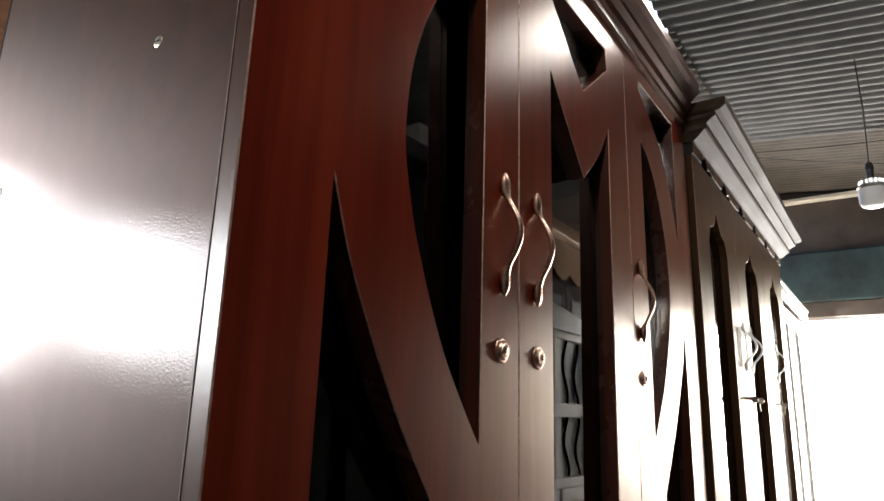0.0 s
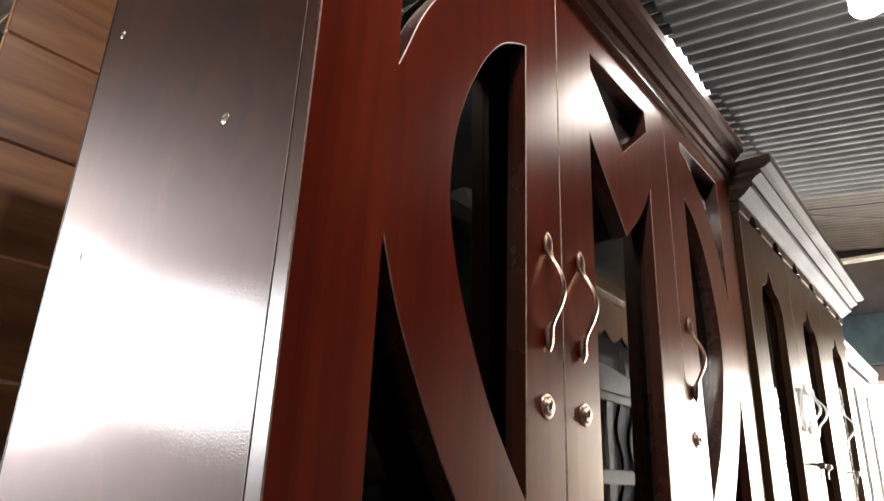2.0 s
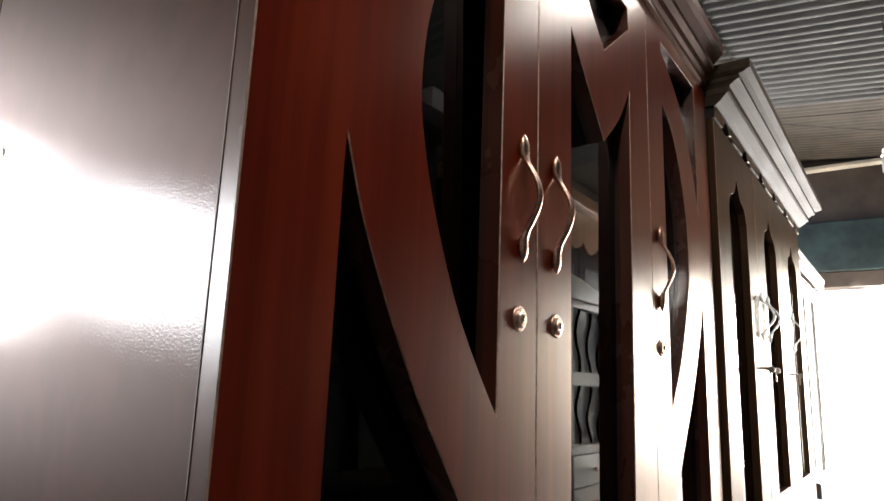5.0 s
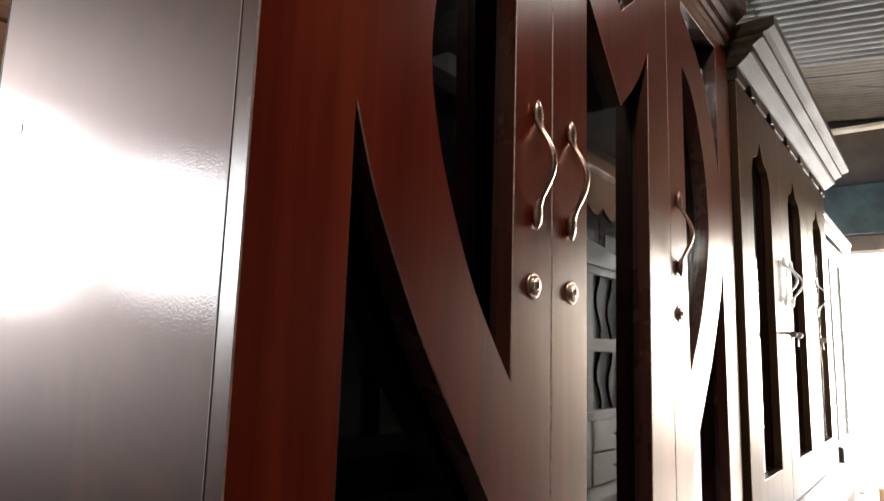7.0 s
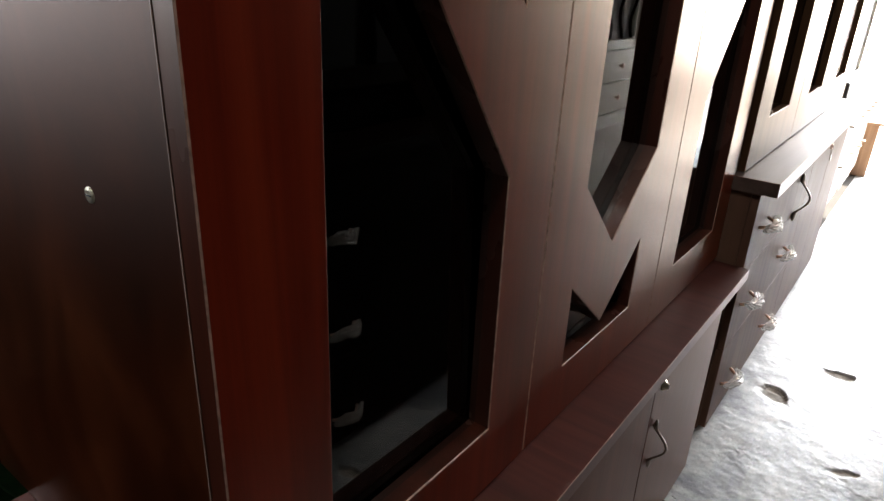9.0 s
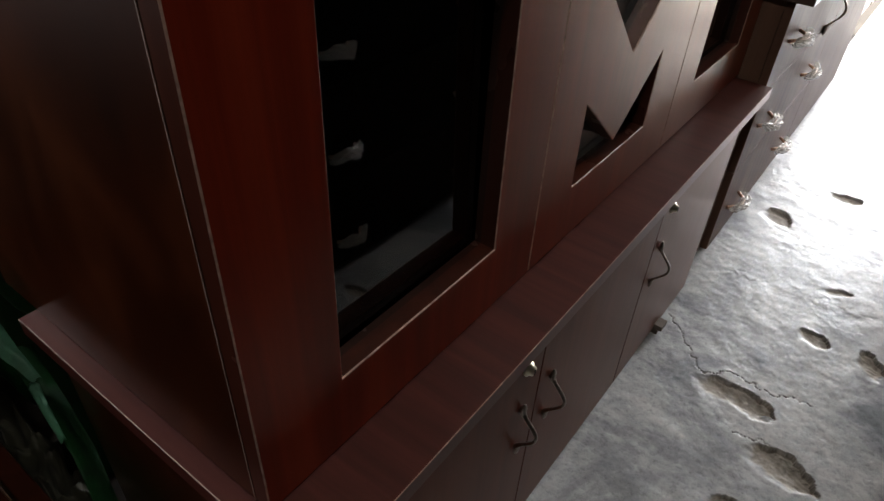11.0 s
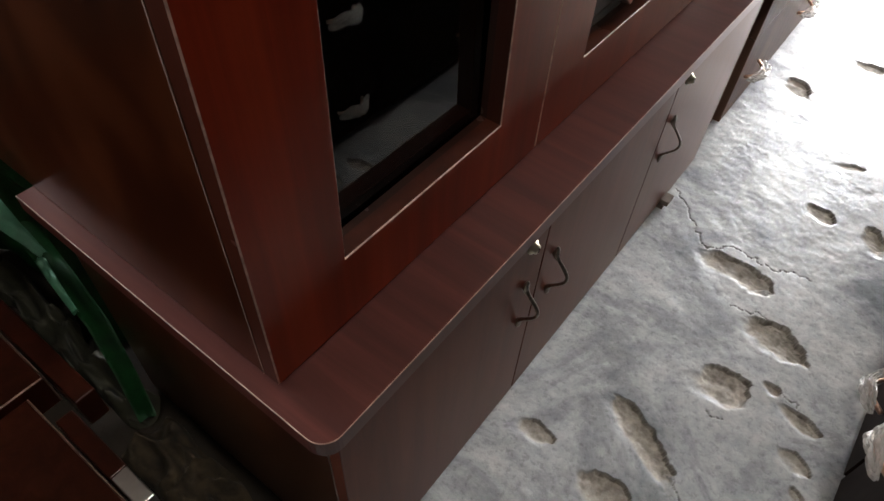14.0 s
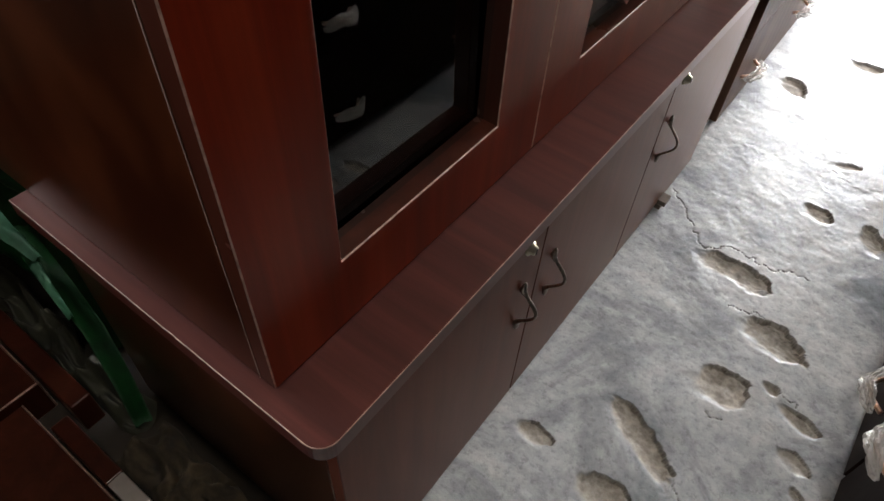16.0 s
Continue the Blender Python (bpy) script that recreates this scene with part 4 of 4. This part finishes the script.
# roof over the unseen left side, added to cut the sky light there
for nm, edge, a, b in (("added_roof_3", -0.20, -3.0, 1.66), ("added_roof_4", -0.37, 1.66, 2.09), ("added_roof_5", -0.20, 2.09, 3.42)):
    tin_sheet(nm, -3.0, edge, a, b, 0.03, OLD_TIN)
# end wall above the open end
tagged(part("wall_end", boxed(-3.0, 1.5, 4.66, 4.78, 2.112, 2.60, 0), WALL), "dark sooty wall above the open end", "wall", kind="structure")
tagged(part("beam", boxed(-3.0, 1.5, 4.62, 4.80, 1.775, 2.110, 0.01), TEAL), "dark green beam over the open end", "beam", kind="structure")
tagged(part("lintel", boxed(-3.0, 1.5, 4.63, 4.79, 1.672, 1.773, 0.006), WALL), "dark sooty lintel under the green beam", "lintel", kind="structure")
tagged(part("trim", boxed(-0.6, 1.5, 4.58, 4.659, 2.462, 2.486, 0.004), CREAM), "pale batten under the roof edge", "trim", kind="structure")
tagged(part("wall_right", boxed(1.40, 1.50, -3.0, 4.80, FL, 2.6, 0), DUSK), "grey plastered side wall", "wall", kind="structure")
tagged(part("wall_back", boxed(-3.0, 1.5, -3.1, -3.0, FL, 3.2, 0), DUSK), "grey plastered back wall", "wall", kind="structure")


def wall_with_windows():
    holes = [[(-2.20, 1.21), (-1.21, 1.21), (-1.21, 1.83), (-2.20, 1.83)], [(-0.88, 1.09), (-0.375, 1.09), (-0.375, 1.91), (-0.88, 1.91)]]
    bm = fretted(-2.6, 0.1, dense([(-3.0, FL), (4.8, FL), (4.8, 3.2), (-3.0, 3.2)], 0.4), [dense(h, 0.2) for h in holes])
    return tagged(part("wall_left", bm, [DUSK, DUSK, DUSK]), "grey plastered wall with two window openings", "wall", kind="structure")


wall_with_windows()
# unseen wall, added to keep window light off the low left corner
tagged(part("light_block_wall", boxed(-1.35, -1.25, -3.0, 4.6, FL, 0.80, 0), DUSK), "unseen low wall added to block window light", "wall", kind="structure")
# boards standing behind the cabinets
bd = thing("board_rack", (-0.95, 1.0, FL), "walnut-print boards stacked edge on edge behind the cabinets", "boards")
for i in range(11):
    z = 0.044 + 0.2105 * (i - 1) if i else FL
    part("board", boxed(-0.92, -0.90, -0.03, 2.2, z, z + (0.2055 if i else 0.110), 0.002), WALNUT, bd)


def big_bulb(x, y, z, lit, face=None):
    b = thing("led_bulb", (x, y, z), "glowing LED bulb under the tin roof, the nearest one unseen fill" if lit else "unlit white LED bulb on a wire under the roof", "light bulb")
    rz = roof_z(x)
    dome = lathe(bmesh.new(), (x, y, z), (0, 0, 1), [(-0.050, 0.010), (-0.048, 0.030), (-0.042, 0.042), (-0.028, 0.048), (0.02, 0.048), (0.024, 0.044)], 24)
    dome.normal_update()
    for f in dome.faces:
        f.material_index = 1 if f.calc_center_median().z > z - 0.035 else 0
    part("dome", dome, [face or LIT, LIT_SIDE] if lit else [BULB, BULB], b, "", True)
    bm = lathe(bmesh.new(), (x, y, z), (0, 0, 1), [(0.0245, 0.046), (0.03, 0.05), (0.05, 0.036), (0.062, 0.018), (0.066, 0.014)], 20)
    for k in range(16):
        w = k * math.pi / 8
        box(bm, x + 0.04 * math.cos(w) - 0.004, x + 0.04 * math.cos(w) + 0.004, y + 0.04 * math.sin(w) - 0.004, y + 0.04 * math.sin(w) + 0.004, z + 0.026, z + 0.055, 0)
    part("heat_sink", bm, ALU, b)
    part("socket", lathe(bmesh.new(), (x, y, z), (0, 0, 1), [(0.064, 0.013), (0.10, 0.013), (0.106, 0.016), (0.13, 0.012), (0.135, 0.004)], 14), BLACK, b)
    part("wire", tube(bmesh.new(), [(x, y, z + 0.13), (x + 0.006, y - 0.004, (z + rz) / 2 + 0.05), (x, y, rz - 0.006)], 0.0025, 6), BLACK, b)


big_bulb(0.356, 1.577, 2.287, True)
big_bulb(0.372, 2.62, 1.845, False)
# unseen bulb added as fill for the door fronts, counter and floor
big_bulb(0.36, -0.06, 2.27, True, LIT_FILL)


def slack_wire(a, b, sag):
    pts = [(a[0] + (b[0] - a[0]) * u, a[1] + (b[1] - a[1]) * u, a[2] + (b[2] - a[2]) * u - sag * 4 * u * (1 - u)) for u in (k / 14 for k in range(15))]
    tagged(part("cable", tube(bmesh.new(), pts, 0.0022, 5), GAP), "thin black cable slung under the roof", "cable")


slack_wire((-0.3, 3.0, 2.30), (0.9, 4.2, 2.42), 0.03)
slack_wire((-0.2, 3.4, 2.42), (0.8, 3.5, 2.38), 0.02)

# ---- the corner beside the base cabinet ----
for x0, x1, y1, dz in ((-1.25, -0.497, -0.107, 0.0), (-0.492, -0.10, -0.143, -0.012)):
    pn = thing("cabinet_back", ((x0 + x1) / 2, -0.4, FL), "dark reddish brown laminate cabinet lying flat on the floor", "cabinet back", "cabinet backs on the floor")
    part("board", boxed(x0, x1, -0.80, y1 - 0.003, FL, dz, 0.001), PANEL, pn)
    part("edge_strip", boxed(x0, x1, y1 - 0.0025, y1, FL, dz + 0.0005, 0.0005), DULL_EDGE, pn, "dull worn edge band")
    part("end_strip", boxed(x1 - 0.004, x1 - 0.001, -0.79, y1 - 0.004, dz, dz + 0.001, 0), EDGE, pn, "pale worn end band")
for xa, xb, ya, yb, alu in ((-1.25, -0.420, -0.103, -0.070, 0.0), (-0.417, -0.212, -0.1395, -0.112, 0.066)):
    rl = thing("loose_rail", ((xa + xb) / 2, ya, FL), "brown laminate rail lying beside the flat cabinets", "rail", "rails on the floor")
    part("rail_body", boxed(xa, xb - alu, ya, yb, FL, 0.001, 0.003), PANEL, rl)
    if alu:
        part("metal_end", boxed(xb - alu + 0.0005, xb, ya + 0.001, yb - 0.001, FL, 0.002, 0.002), ALU, rl, "dull aluminium end")


def crumpled(name, x0, x1, y0, y1, z0, h, material, label, cat, seed, rise=0.0):
    """Creased sheet: ridged noise over a patch of floor, its far side (towards y1) lifted by rise."""
    bm = bmesh.new()
    n, m = 60, 26
    g = []
    for j in range(m + 1):
        row = []
        for i in range(n + 1):
            u, v = i / n, j / m
            p = Vector(((x1 - x0) * u * 16, (y1 - y0) * v * 22, seed))
            e = min(1, 8 * min(u, v, 1 - u, 1 - v) + 0.15)
            ridge = 1 - abs(noise.noise(p)) * 2.2 + 0.55 * (0.5 - abs(noise.noise(p * 2.3))) + 0.2 * noise.noise(p * 5)
            x, y = x0 + (x1 - x0) * u, y0 + (y1 - y0) * v
            row.append(bm.verts.new((x + 0.018 * noise.noise(p + Vector((0, 0, 4))), y + 0.014 * noise.noise(p + Vector((0, 0, 7))), z0 + 0.002 + e * h * max(0.05, ridge) + rise * v * v)))
        g.append(row)
    for j in range(m):
        for i in range(n):
            bm.faces.new((g[j][i], g[j][i + 1], g[j + 1][i + 1], g[j + 1][i]))
    return tagged(part(name, bm, material, None, "", True), label, cat)


crumpled("plastic_sheet", -0.80, -0.345, -0.068, -0.018, FL, 0.050, OLIVE, "creased olive grey plastic sheet on the floor beside the base", "plastic sheet", 2, 0.05)
crumpled("rag", -0.335, -0.12, -0.110, -0.020, FL, 0.045, CLOTH, "dirty tan rag bundled on the floor beside the base", "rag", 5)


def green_sheet():
    g = thing("green_tarp", (-0.5, 0.0, FL), "dark green plastic sheet folded and hanging beside the base", "tarpaulin")
    bm = bmesh.new()
    n, m = 40, 30
    rows = []
    for j in range(m + 1):
        v = j / m
        rows.append([bm.verts.new((-0.50 - 0.42 * u, 0.035 + 0.030 * math.sin(u * 23 + 3 * v) * (0.4 + 0.6 * v) + 0.035 * noise.noise(Vector((u * 7, v * 5, 3))) + 0.012 * noise.noise(Vector((u * 19, v * 11, 3))), FL + 0.62 * (1 - v) + 0.02 * noise.noise(Vector((u * 6, 0, 8))))) for u in (i / n for i in range(n + 1))])
    for a, b in zip(rows, rows[1:]):
        for k in range(n):
            bm.faces.new((a[k], a[k + 1], b[k + 1], b[k]))
    part("hanging_sheet", bm, GREEN, g, "", True)

    def strip(name, line, w0, w1, material, label):
        bm = bmesh.new()
        rows, n = [], 18
        for k in range(n + 1):
            u = k / n * (len(line) - 1)
            i = min(int(u), len(line) - 2)
            p = Vector(line[i]).lerp(Vector(line[i + 1]), u - i)
            w = w0 + (w1 - w0) * k / n
            rows.append([bm.verts.new((p.x + 0.3 * w * q, p.y + w * q, p.z + 0.6 * w * (1 - abs(q)) + 0.006 * noise.noise(Vector((k * 0.5, q * 2, w0 * 90))))) for q in (-1, -0.6, -0.2, 0.1, 0.35, 0.7, 1)])
        for r0, r1 in zip(rows, rows[1:]):
            for k in range(6):
                bm.faces.new((r0[k], r0[k + 1], r1[k + 1], r1[k]))
        bmesh.ops.solidify(bm, geom=bm.faces[:], thickness=0.0015)
        part(name, bm, material, g, label, True)
    strip("fold", [(-0.345, -0.044, -0.050), (-0.385, -0.028, 0.03), (-0.436, -0.014, 0.10), (-0.475, -0.012, 0.17), (-0.56, -0.004, 0.22)], 0.013, 0.016, GREEN, "long fold of green plastic")
    strip("flap", [(-0.505, -0.012, 0.205), (-0.56, -0.018, 0.235), (-0.64, -0.02, 0.27), (-0.74, -0.02, 0.30)], 0.006, 0.026, PALE_GREEN, "pale green creased flap")
    strip("flap", [(-0.440, -0.030, 0.140), (-0.470, -0.026, 0.185), (-0.500, -0.020, 0.205)], 0.004, 0.007, PALE_GREEN, "pale green creased flap")


green_sheet()
# packing blocks under the base
for dx, dz in ((0.0, 0.0), (0.008, 0.0135)):
    tagged(part("packing_block", boxed(0.02 + dx, 0.080 + dx, 0.945, 0.975, FL + dz, FL + dz + 0.012, 0.001), WOODBLOCK), "rough timber offcut packing up the base", "wood block", "packing blocks")
tagged(part("carton", boxed(0.61, 0.75, 1.125, 1.24, 1.7605, 1.828, 0.003), PLASTER), "small pale carton on top of a dark dresser", "carton")
# things at the bright end
tagged(part("black_box", boxed(-0.06, 0.0, 3.0, 3.14, 0.501, 0.62, 0.006), BLACK), "small black box on a white counter", "box")
bn = thing("side_table", (0.02, 4.5, FL), "small brown side table standing in the open end", "table")
part("tabletop", boxed(-0.03, 0.146, 4.40, 4.60, 0.250, 0.263, 0.002), PALE_BROWN, bn)
part("end_panel", boxed(-0.023, 0.066, 4.45, 4.47, FL, 0.249, 0.002), PALE_BROWN, bn)
